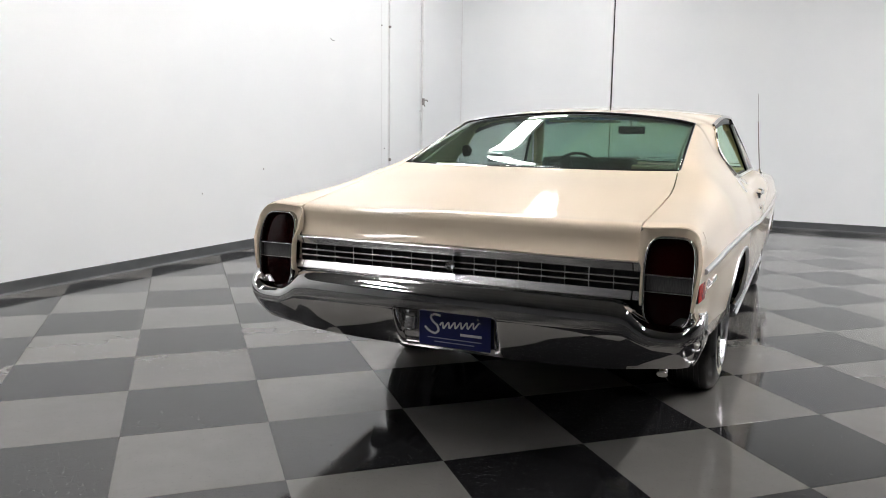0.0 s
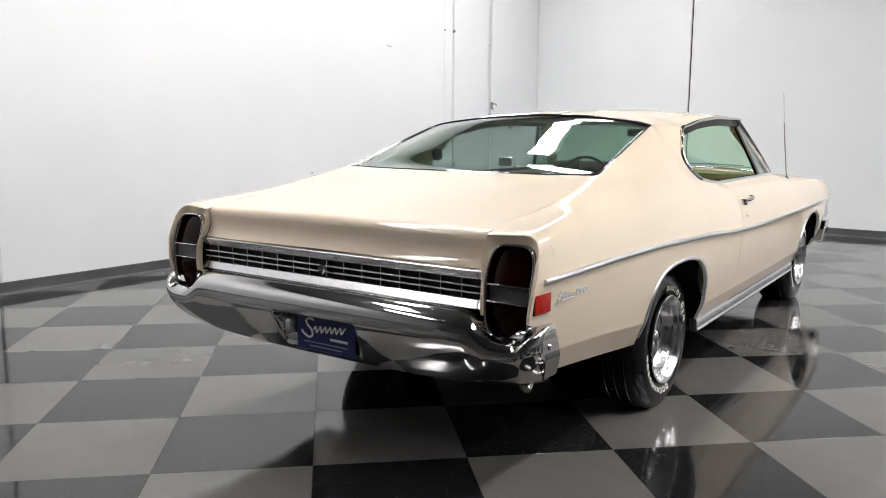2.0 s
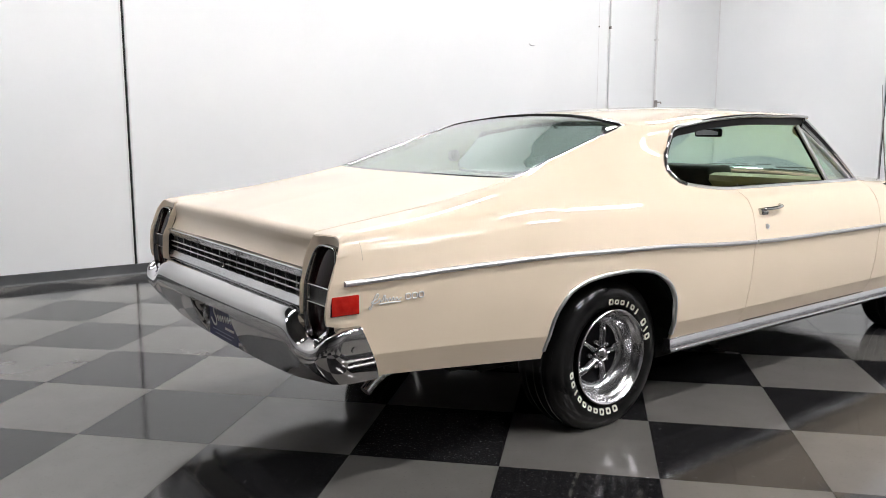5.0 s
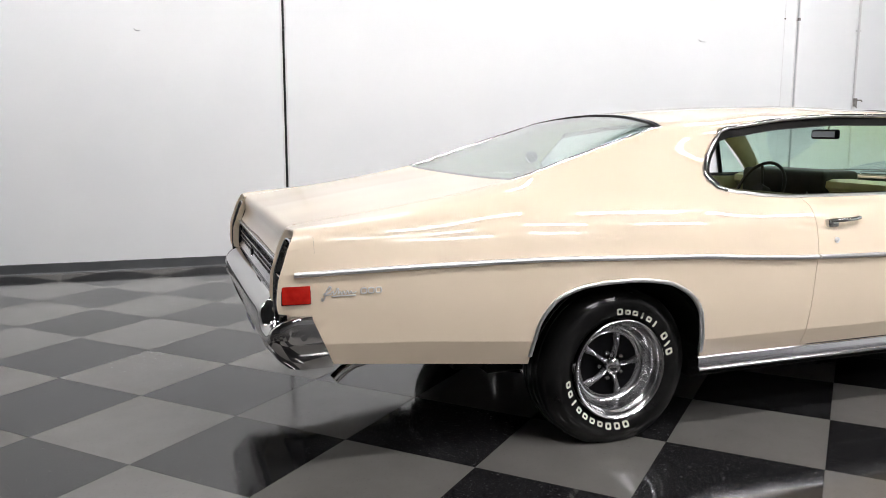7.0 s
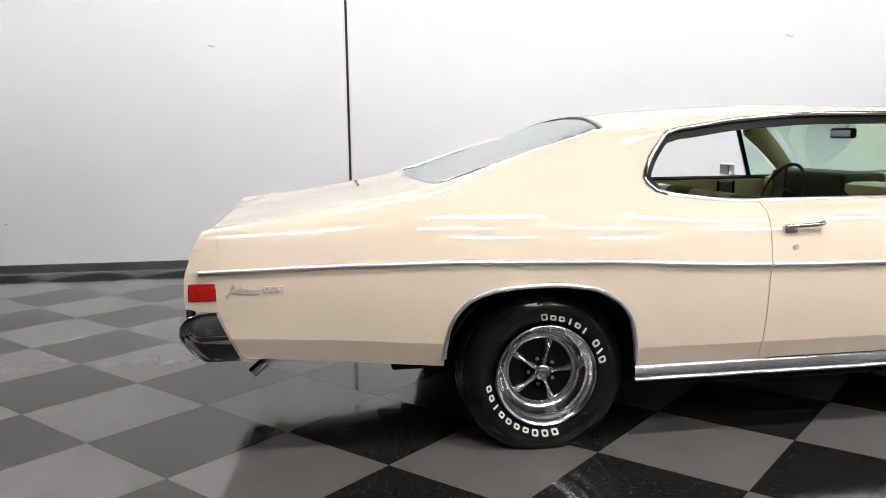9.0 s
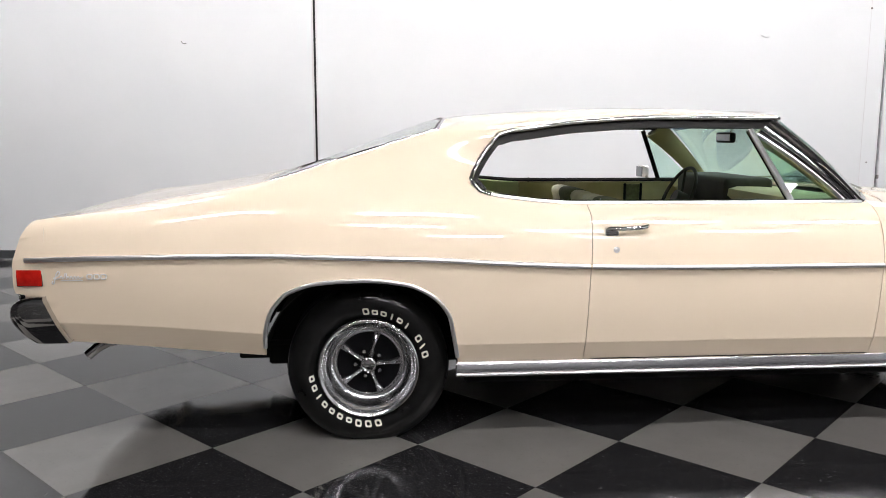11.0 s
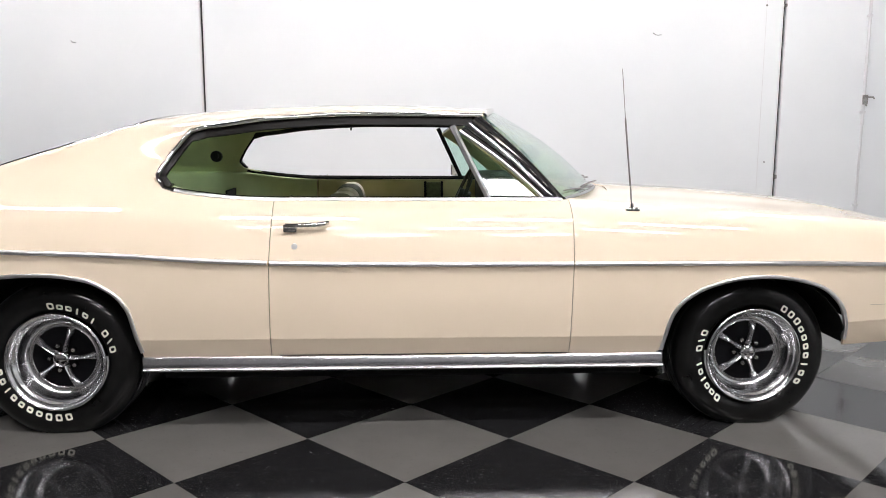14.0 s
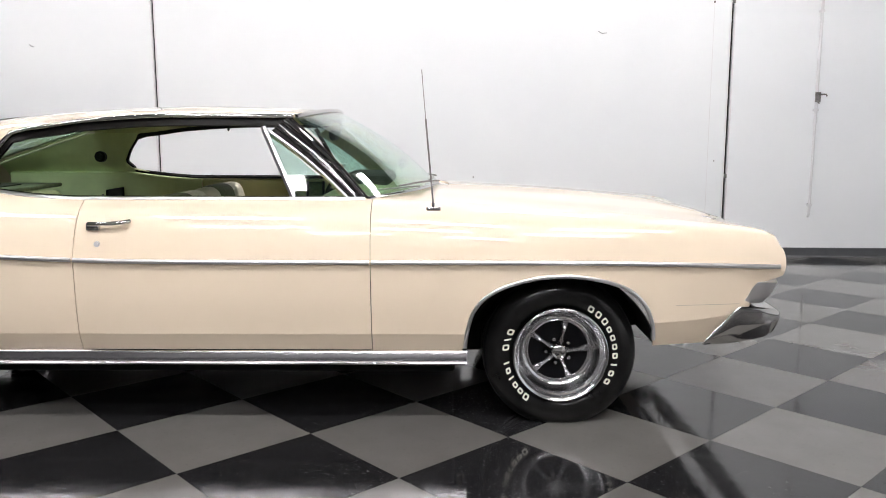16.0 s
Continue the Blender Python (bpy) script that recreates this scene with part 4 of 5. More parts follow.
for side in (1, -1):
    # painted housing between the quarter panel's end and the lamp
    outer = []
    for z in np.linspace(.60, .81, 10):
        outer.append((side_v(-1.39, z) - .001 if z > .645 else .90, z))
    sec = section(-1.36)
    outer += [tuple(float(q) for q in on_section(-1.36, u, sec)) for u in np.linspace(.01, sec[0][5], 26)]
    outer += [(.718 if z > .832 else .735, z) for z in np.linspace(.935, .60, 24)]
    outer += [(v, .598) for v in np.linspace(.74, .88, 8)]

    def reach(a):
        """Where a ray from the lamp's middle leaves the outline."""
        best = .05
        d = Vector((math.cos(a), math.sin(a)))
        for (v0, z0), (v1, z1) in zip(outer, outer[1:] + outer[:1]):
            e = Vector((v1 - v0, z1 - z0))
            den = d.x * e.y - d.y * e.x
            if abs(den) < 1e-9:
                continue
            q = Vector((v0 - LV, z0 - LZ))
            t, s = (q.x * e.y - q.y * e.x) / den, (q.x * d.y - q.y * d.x) / den
            if t > 0 and -1e-6 <= s <= 1 + 1e-6:
                best = max(best, t)
        return best

    inner = lamp_outline()
    rows = [[], [], [], []]
    for v, z in inner:
        a = math.atan2(z, v)
        r = max(reach(a), math.hypot(v, z) + .002)
        ov, oz = LV + math.cos(a) * r, LZ + math.sin(a) * r
        rows[0].append(P(rear_end(max(oz, .66)) + .03, ov - .004, oz, side))
        rows[1].append(P(rear_end(max(oz, .66)) + .001, ov - .001, oz, side))
        rows[2].append(P(rear_end(max(oz, .66)) + .003, LV + (math.cos(a) * r * .45 + v * .55), LZ + (math.sin(a) * r * .45 + z * .55), side))
        rows[3].append(P(lamp_x(LZ + z) + .030, LV + v * 1.0, LZ + z * 1.0, side))
    bm = bmesh.new()
    loft(bm, rows, close=True)
    face_out(bm, (-1, 0, 0))
    part("lamp_housing", bm, PAINT, car, "cream tail lamp housing", smooth=50)

    lamp = new("tail_lamp")
    lamp.parent = car
    tagged(lamp, "tall dark red tail lamp in a chrome bezel")
    bm = bmesh.new()
    prof = [(1.02, .034), (1.01, .014), (.96, .010), (.91, .018), (.88, .045), (.88, .08)]
    rows = [[P(lamp_x(LZ + z) + dx, LV + v * s, LZ + z * (1 - (1 - s) * .62), side) for v, z in inner] for s, dx in prof]
    loft(bm, rows, close=True)
    face_out(bm, (-1, 0, 0))
    part("bezel", bm, BEZEL, lamp, "dark chrome bezel", smooth=50)
    bm = bmesh.new()
    tube(bm, [P(lamp_x(LZ + z) + .012, LV + v * .985, LZ + z * .99, side) for v, z in inner], .0045, (1, 0, 0), 8, close=True)
    part("lip", bm, CHROME, lamp, "bright chrome lip", smooth=60)
    lens = [(v * .89, z * .93) for v, z in inner]

    def lens_piece(name, z0, z1, mat, label, push):
        bm = bmesh.new()
        zs = np.linspace(z0, z1, 9)
        rows = []
        for z in zs:
            half = max(abs(v) for v, q in lens) * (1 - max(0, abs(z) / .154 - .55) ** 3 * 2.6) * (1 - .04 * (z < 0) * abs(z) / .15)
            rows.append([P(lamp_x(LZ + z) + .036 - push * (1 - w * w) - .006 * math.cos(z * 10), LV + half * w, LZ + z, side) for w in np.linspace(-1, 1, 11)])
        loft(bm, rows)
        face_out(bm, (-1, 0, 0))
        part(name, bm, mat, lamp, label, smooth=50, thick=.004)

    lens_piece("upper_lens", .028, .152, RED_DARK, "dark red lens", .008)
    lens_piece("lower_lens", -.152, -.034, RED_DARK, "dark red lens", .008)
    lens_piece("reverse_lens", -.030, .024, SMOKE, "smoked silver reverse lens", .004)
    for z in (.026, -.032):
        bm = bmesh.new()
        sweep(bm, [P(lamp_x(LZ + z) + .022, LV + .080 * w, LZ + z, side) for w in (-1, -.5, 0, .5, 1)], strip(.007, .008), (-1, 0, 0))
        part("lens_bar", bm, CHROME, lamp, "thin chrome bar", smooth=50)

    # red side marker
    marker = new("side_marker")
    marker.parent = car
    mv = side_v(-1.33, .735)
    bm = bmesh.new()
    box(bm, -1.3885, -1.2865, -side * (mv - .01), -side * (mv + .003), .7015, .7705, .002, 1)
    for vtx in bm.verts:
        vtx.co.y -= side * (side_v(vtx.co.x, .735) - mv)
    part("frame", bm, SEAL, marker, "thin dark gasket")
    bm = bmesh.new()
    box(bm, -1.387, -1.288, -side * (mv - .004), -side * (mv + .006), .703, .769, .004, 2)
    for vtx in bm.verts:
        vtx.co.y -= side * (side_v(vtx.co.x, .735) - mv)
    part("lens", bm, RED, marker, "bright red reflector lens", smooth=40)

    # chrome script: a flowing line and three small plates, as plain shapes
    badge = new("side_badge")
    badge.parent = car
    tagged(badge, "chrome script badge as plain shapes")
    bm = bmesh.new()
    strokes = [[(.004, -.016), (0, -.024), (.006, -.027), (.012, -.012), (.020, .012), (.029, .024), (.034, .020), (.028, .008), (.016, .001), (.008, -.004), (.018, -.008), (.032, -.004)],
               [(.032, -.006), (.040, .006), (.044, -.006), (.051, .002), (.056, .016), (.060, .014), (.058, -.006), (.066, .004), (.071, -.006), (.078, .005), (.084, -.006), (.092, .006), (.097, -.006), (.105, .004), (.110, -.005), (.124, .001)],
               [(.036, -.013), (.08, -.0115), (.122, -.012)]]
    for stroke in strokes:
        ends = np.linspace(0, 1, len(stroke))
        fine = [curve(ends, np.array(stroke), q) for q in np.linspace(0, 1, len(stroke) * 4)]
        tube(bm, [P(-1.250 + u, side_v(-1.250 + u, .738 + w) + .002, .738 + w, side) for u, w in fine], .0024, (0, -side, 0), 6)
    part("script", bm, BADGE, badge, smooth=60)
    for k in range(3):
        x = -1.100 + .027 * k
        bm = bmesh.new()
        loop = [P(x + .010 * math.copysign(abs(math.cos(a)) ** .6, math.cos(a)), side_v(x, .74) + .002, .740 + .0095 * math.copysign(abs(math.sin(a)) ** .6, math.sin(a)), side) for a in np.linspace(0, 2 * math.pi, 17)[:-1]]
        tube(bm, loop, .003, (0, -side, 0), 6, close=True)
        part("plaque", bm, BADGE, badge, smooth=60)

# tail grille between the lamps
grille = new("rear_grille")
grille.parent = car
tagged(grille, "bright slatted trim panel across the tail")
GX = -1.356
for name, prof in (("top_rail", [(.02, .826), (-.014, .826), (-.016, .822), (-.002, .793), (.006, .792), (.02, .792)]),
                   ("bottom_rail", [(.02, .723), (.004, .723), (-.002, .721), (-.016, .694), (-.014, .690), (.02, .690)])):
    for y0, y1 in ((-.698, .698), (.7035, .737), (-.7035, -.737)):
        bm = bmesh.new()
        grid = loft(bm, [[Vector((GX + a, y, z)) for a, z in prof] for y in (y0, y1)], close=True)
        for r in grid:
            bm.faces.new(r)
        bmesh.ops.recalc_face_normals(bm, faces=bm.faces)
        part(name, bm, BRIGHT, grille, "brushed bright rail", smooth=40)
bm = bmesh.new()
box(bm, GX + .014, GX + .03, -.724, .724, .69, .82)
part("backing", bm, GAP, grille, "black backing")
for z in (.7455, .769):
    bm = bmesh.new()
    box(bm, GX - .008, GX + .010, -.722, .722, z - .0032, z + .0032, .0014, 2)
    part("slat", bm, BRIGHT, grille)
for k in range(-7, 8):
    bm = bmesh.new()
    box(bm, GX - .006, GX + .012, k * .0905 - .0020, k * .0905 + .0020, .720, .795)
    part("divider", bm, BRIGHT, grille)
bm = bmesh.new()
revolve(bm, [(0, 0.0), (0, .010), (-.006, .019), (-.012, .021)], 20)
bmesh.ops.transform(bm, matrix=pose(GX - .02, 0, .758) @ pose(0, 0, 0, 0, 0, -90), verts=bm.verts)
part("emblem", bm, CHROME, grille, "small round chrome emblem", smooth=40)
bm = bmesh.new()
box(bm, -1.345, -1.30, -.90, .90, .47, .692)
part("tail_panel", bm, BLACK, car, "dark recess under the tail trim")


# ---- bumpers ----
def bumper(name, stations, profile, sign, label):
    """Lofts a chrome bar. stations: (v, x, top z, foot z) from the middle to the end of the wrap; mirrored."""
    vs = np.array(stations, float)
    d = np.concatenate([[0], np.cumsum(np.hypot(np.diff(vs[:, 0]), np.diff(vs[:, 1])))])
    ks = np.unique(np.round(np.concatenate([np.linspace(0, d[-1], 70), d]), 4))
    half = []
    for k in ks:
        v, x, zt, zb = curve(d, vs, k)
        v2, x2, *_ = curve(d, vs, min(k + .004, d[-1]))
        v1, x1, *_ = curve(d, vs, max(k - .004, 0))
        t = Vector((v2 - v1, x2 - x1)).normalized()
        nrm = Vector((-t.y, t.x)) * sign
        if nrm.y * sign < 0 and abs(nrm.y) > .3 or abs(nrm.y) <= .3 and nrm.x < 0:
            nrm = -nrm
        row = []
        for f, inset in profile:
            z = zt + (zb - zt) * f
            q = Vector((v, x)) - nrm * (inset * float(np.interp(abs(v), [.84, .945], [1, .09]) if f < .45 else np.interp(abs(v), [.70, .90, .95], [1, .42, .26])))
            row.append((q.y, max(q.x, 0) if k < 1e-6 else q.x, z))
        half.append(row)
    rows = [[P(a, b, c, -1) for a, b, c in r] for r in half[::-1]] + [[P(a, b, c, 1) for a, b, c in r] for r in half[1:]]
    bm = bmesh.new()
    loft(bm, rows)
    face_out(bm, (sign, 0, 0))
    return part(name, bm, CHROME, car, label, smooth=50, weld=.0002, thick=.004)


def plate_pocket(v, x, z):
    """Where the bar lies with the flat pocket for the plate let into it."""
    a = min(max((.222 - abs(v)) / .034, 0), 1)
    b = min(max((.584 - z) / .014, 0), 1)
    return x + (max(x, -1.392) - x) * a * a * (3 - 2 * a) * b


def tail_bumper():
    """Rounded chrome bar: a straight run with scoops under the lamps, a round corner, and an end that leans forward to its foot."""
    fs = [0, .02, .05, .09, .14, .20, .28, .35, .38, .395, .41, .425, .45, .52, .60, .68, .76, .84, .92, 1.0]
    radius = .070
    runs = [("run", q) for q in sorted(set(np.linspace(0, 1, 64)) | set(np.linspace(.205, .255, 15)))] + [("corner", q) for q in np.linspace(.08, 1, 13)] + [("end", q) for q in np.linspace(.08, 1, 12)]

    def point(kind, q, f):
        lean = float(curve([0, .06, .14, .24, .38, .50, .64, .80, 1.0], [.050, .026, .008, 0, 0, .007, .022, .042, .076], f))
        flat = .957 - float(curve([0, .06, .16, .5, .75, 1.0], [.008, .002, 0, .001, .012, .034], f))
        foot_x = -1.285 + .080 * max(0, (f - .06) / .94)
        v0 = flat - radius
        if kind == "run":
            v, x = v0 * q, -1.452 + .016 * q ** 3 + lean
        elif kind == "corner":
            v, x = v0 + radius * math.sin(q * math.pi / 2), -1.436 + lean + radius * (1 - math.cos(q * math.pi / 2))
        else:
            x0 = -1.436 + lean + radius
            v, x = flat, x0 + (max(foot_x, x0 + .004) - x0) * q
        top = float(curve([0, .62, .690, .735, .785, .845, .885, .918, .940, .96], [.690, .689, .680, .642, .613, .611, .618, .644, .657, .660], v if kind != "end" else .96))
        foot = float(curve([0, .3, .6, .8, .96], [.413, .415, .424, .448, .468], v))
        z = top + (foot - top) * f
        if kind == "run":
            x = plate_pocket(v, x, z)
        return x, v, z

    half = []
    for kind, q in runs:
        row = [point(kind, q, f) for f in fs]
        x, v, z = row[0]
        row.insert(0, (x + .075, v, z - .004) if kind == "run" else (x, v - .05, z - .002))
        x, v, z = row[-1]
        row.append((x + .03, v, z + .004) if kind == "run" else (x, v - .03, z + .004))
        half.append(row)
    half.append([(x + .004, v - .03, z) for x, v, z in half[-1]])
    rows = [[P(*p, -1) for p in r] for r in half[:0:-1]] + [[P(*p, 1) for p in r] for r in half]
    bm = bmesh.new()
    loft(bm, rows)
    face_out(bm, (-1, 0, 0))
    return part("rear_bumper", bm, CHROME, car, "chrome wraparound rear bumper with a plate pocket", smooth=60, weld=.0002, thick=.004)


rear_bumper = tail_bumper()
for side in (1, -1):
    bm = bmesh.new()
    tube(bm, [P(-1.318, .952, .588, side), P(-1.318, .962, .588, side)], .011, (0, 0, 1), 14)
    part("bolt", bm, CHROME, rear_bumper, "round chrome bolt", smooth=50)
    bm = bmesh.new()
    if side < 0:
        box(bm, -1.414, -1.388, -side * .140, -side * .190, .484, .550, .012, 3)
        part("plate_lamp", bm, BRIGHT, rear_bumper, "small plate lamp", smooth=40)
bumper("front_bumper", [(0, 4.025, .535, .44), (.5, 4.02, .535, .445), (.80, 4.008, .533, .452), (.90, 3.990, .532, .458), (.94, 3.962, .540, .446), (.956, 3.90, .552, .418), (.957, 3.80, .556, .398), (.956, 3.72, .482, .388), (.955, 3.645, .404, .384)],
       [(.03, .10), (0, .06), (.02, .03), (.10, .010), (.28, .001), (.45, 0), (.56, .004), (.75, .020), (1, .05), (1, .10)], 1, "chrome front bumper")
bm = bmesh.new()
box(bm, 3.60, 3.66, -.90, .90, .43, .70)
part("radiator_panel", bm, BLACK, car, "dark panel behind the front bumper")
bm = bmesh.new()
box(bm, 3.84, 3.86, -.90, .90, .55, .80)
part("front_grille", bm, SEAL, car, "dark recessed front grille")
for side in (1, -1):
    head = new("headlamp")
    head.parent = car
    bm = bmesh.new()
    rows = []
    for f, grow in ((0, 0), (.35, .008), (.8, .012), (1, .004)):
        rows.append([P(x0 + (x1 - x0) * f, vv, z, side) for x0, x1, vv, z in ((3.86, 3.950, .66, .67), (3.87, 3.962, .90, .672), (3.865, 3.958, .928 + grow, .66), (3.835, 3.925, .930 + grow, .60), (3.815, 3.895, .92, .566), (3.815, 3.90, .66, .566))])
    loft(bm, rows, close=True)
    bmesh.ops.holes_fill(bm, edges=bm.edges)
    bmesh.ops.recalc_face_normals(bm, faces=bm.faces)
    part("bezel", bm, TRIM, head, "bright headlamp bezel", smooth=40)
    for v in (.73, .855):
        bm = bmesh.new()
        revolve(bm, [(0, 0), (-.003, .02), (-.012, .035)], 20)
        bmesh.ops.transform(bm, matrix=pose(3.952, -v * side, .632) @ pose(0, 0, 0, 0, 0, 90), verts=bm.verts)
        part("lens", bm, CLEAR, head, "round clear lens", smooth=60, thick=.002)

# dealer plate: plain shapes in the logo's colours
plate = new("rear_plate")
plate.parent = car
plate.location = (0, -.030, .010)
tagged(plate, "navy dealer plate with white plain shapes")
PX = -1.405
bm = bmesh.new()
box(bm, PX, PX + .003, -.153, .153, .424, .562, .002, 1)
part("panel", bm, NAVY, plate, "navy blue plate")
bm = bmesh.new()
path = [Vector((PX - .001, .062 - .165 * q - .35 * (.012 * math.sin(q * 40)), .510 + .012 * math.sin(q * 40) + .014 * q)) for q in np.linspace(0, 1, 90)]
sweep(bm, path, [(-.0032, -.0008), (.0032, -.0008), (.0032, .0008), (-.0032, .0008)], (-1, 0, 0))
part("script_shape", bm, WHITE_INK, plate, "white flowing logo shape")
bm = bmesh.new()
bold = [(.060, .548), (.085, .552), (.102, .540), (.094, .524), (.074, .508), (.068, .490), (.086, .476), (.112, .486), (.128, .500)]
fine = [curve(np.linspace(0, 1, len(bold)), np.array(bold), q) for q in np.linspace(0, 1, 40)]
sweep(bm, [Vector((PX - .001, y, z)) for y, z in fine], [(-.0045, -.0008), (.0045, -.0008), (.0045, .0008), (-.0045, .0008)], (-1, 0, 0))
part("initial_shape", bm, WHITE_INK, plate)
for y0, y1, z, h, mat in ((-.025, -.115, .481, .010, WHITE_INK), (.115, -.115, .458, .0035, GREY_INK), (.085, -.085, .443, .0035, GREY_INK)):
    bm = bmesh.new()
    box(bm, PX - .002, PX + .001, y0, y1, z - h / 2, z + h / 2)
    part("bar", bm, mat, plate)
for y in (-.10, .10):
    bm = bmesh.new()
    tube(bm, [(PX + .002, y, .549), (PX - .004, y, .549)], .004, (0, 0, 1), 8)
    part("screw", bm, CHROME, plate)


# ---- wheels ----
HUB_Z = .323


def wheel(x, v, side, turn, letters):
    """A wheel with its axis along y; its outer face at the hub cap. turn: where the first spoke points."""
    top = new("wheel")
    top.parent = car
    bm = bmesh.new()
    prof = [(.055, .200), (.040, .203), (.022, .214), (.008, .235), (.004, .262), (.010, .290), (.020, .306), (.030, .318), (.040, .326), (.050, .3315), (.075, .334), (.14, .3355), (.20, .334), (.225, .3315), (.236, .325), (.250, .31), (.262, .285), (.266, .255), (.256, .22), (.235, .2)]
    revolve(bm, [(y, r + .010 * (r - .20) / .134 + .004 * (r < .204)) for y, r in prof], 72)
    for vtx in bm.verts:
        vtx.co.z = max(vtx.co.z, -HUB_Z + .0008)
    part("tyre", bm, RUBBER, top, "black radial tyre", smooth=50)
    # shoulder grooves
    bm = bmesh.new()
    for k in range(60):
        a = 6.28318 * k / 60
        m = Matrix.Rotation(a, 4, "Y")
        g = bmesh.ops.create_cube(bm, size=1, matrix=m @ pose(0, .046, .3345, 24, 0, 0) @ Matrix.Diagonal((.020, .020, .004, 1)))
    for y in (.09, .14, .19):
        revolve(bm, [(y - .012, .3440), (y - .010, .3475), (y + .010, .3475), (y + .012, .3440)], 72)
    for vtx in bm.verts:
        vtx.co.z = max(vtx.co.z, -HUB_Z + .0005)
    part("tread", bm, RUBBER, top, "ribbed tyre tread")
    bm = bmesh.new()
    prof = [(.008, .211), (-.003, .2125), (-.006, .208), (-.002, .201), (.012, .193), (.022, .189), (.026, .183), (.045, .176), (.082, .166), (.092, .156), (.097, .144), (.093, .137), (.098, .132)]
    revolve(bm, prof, 72)
    part("rim", bm, CHROME_RIM, top, "polished chrome deep-dish rim", smooth=60)
    bm = bmesh.new()
    revolve(bm, [(.094, .139), (.098, .08), (.092, .04), (.08, .0)], 48)
    part("wheel_centre", bm, RIM_BLACK, top, "black painted wheel centre", smooth=60)
    for k in range(5):
        a = radians(turn + 72 * k)
        m = Matrix.Rotation(-a, 4, "Y")
        bm = bmesh.new()
        rows = []
        for r, w, h, y in ((.030, .015, .012, .064), (.05, .011, .014, .062), (.09, .0105, .014, .066), (.115, .0155, .012, .074), (.132, .022, .008, .086), (.143, .030, .003, .094)):
            rows.append([m @ Vector((r, y + .02, -w)), m @ Vector((r, y, -w * .55)), m @ Vector((r, y - h * .45, 0)), m @ Vector((r, y, w * .55)), m @ Vector((r, y + .02, w))])
        loft(bm, rows)
        face_out(bm, (0, -1, 0))
        part("spoke", bm, CHROME_RIM, top, "chrome spoke", smooth=50)
        b = radians(turn + 36 + 72 * k)
        bm = bmesh.new()
        revolve(bm, [(.092, .0115), (.072, .0105), (.067, .007), (.066, .0)], 8, centre=(.057 * math.cos(b), 0, .057 * math.sin(b)))
        part("lug_nut", bm, CHROME, top, "chrome lug nut", smooth=35)
    bm = bmesh.new()
    revolve(bm, [(.08, .036), (.054, .035), (.048, .031), (.045, .026), (.047, .023), (.044, .013), (.043, 0)], 32)
    part("centre_cap", bm, CHROME, top, "round chrome centre cap", smooth=40)
    # raised white marks of the maker, as plain blocks: T tall, s small, i thin, b slanted bar
    for a0, a1, row in letters:
        for k, kind in enumerate(row):
            if kind == " ":
                continue
            a = radians(a0 + (a1 - a0) * k / (len(row) - 1))
            m = Matrix.Rotation(-a, 4, "Y")
            bm = bmesh.new()
            hh, ww = {"T": (.0145, .0138), "s": (.0110, .0134), "i": (.0135, .0040), "b": (.0150, .0040)}[kind]
            st, mid = .0066, .2455 + (0.0 if kind in "Tb" else -.0030)

            def spot(r, z, up):
                """A point of the sidewall, r out from the hub; the marks lean a little."""
                z += (r - .2455) * (.45 if kind == "b" else .16)
                return m @ Vector((r, .0040 + max(0, r - .266) * .20 + max(0, .262 - r) * .148 + (-.0022 if up else .003), z))

            def ring_of(a_r, a_z, up, power):
                pts = []
                for q in range(16):
                    cq, sq = math.cos(6.28318 * q / 16), math.sin(6.28318 * q / 16)
                    rr = 1 / (abs(cq) ** power + abs(sq) ** power) ** (1 / power)
                    pts.append(bm.verts.new(spot(mid + a_r * rr * cq, a_z * rr * sq, up)))
                return pts

            outer_lo, outer_hi = ring_of(hh, ww, False, 5.0), ring_of(hh, ww, True, 5.0)
            hollow = kind in "Ts"
            if hollow:
                inner_lo, inner_hi = ring_of(hh - st, ww - st, False, 3.0), ring_of(hh - st, ww - st, True, 3.0)
            for q in range(16):
                w = (q + 1) % 16
                bm.faces.new((outer_lo[q], outer_lo[w], outer_hi[w], outer_hi[q]))
                if hollow:
                    bm.faces.new((outer_hi[q], outer_hi[w], inner_hi[w], inner_hi[q]))
                    bm.faces.new((inner_hi[q], inner_hi[w], inner_lo[w], inner_lo[q]))
            if not hollow:
                bm.faces.new(outer_hi)
            bmesh.ops.recalc_face_normals(bm, faces=bm.faces)
            part("raised_block", bm, LETTER, top, "raised white block on the sidewall")
    place = pose(x, -v * side, HUB_Z, 0, 0, 0)
    if side < 0:
        place = place @ pose(0, 0, 0, 0, 0, 180)
    top.matrix_local = place
    return top


wheel(0.0, .903, 1, 74, [(92, 13, "Tssisi TbT"), (279, 190, "TTTssssiss")])
wheel(3.030, .903, 1, 76, [(232, 155, "Tssisi TbT"), (58, -30, "TTTssssiss")])
wheel(0.0, .903, -1, 20, [(92, 13, "Tssisi TbT"), (279, 190, "TTTssssiss")])
wheel(3.030, .903, -1, 50, [(200, 122, "Tssisi TbT"), (20, -70, "TTTssssiss")])

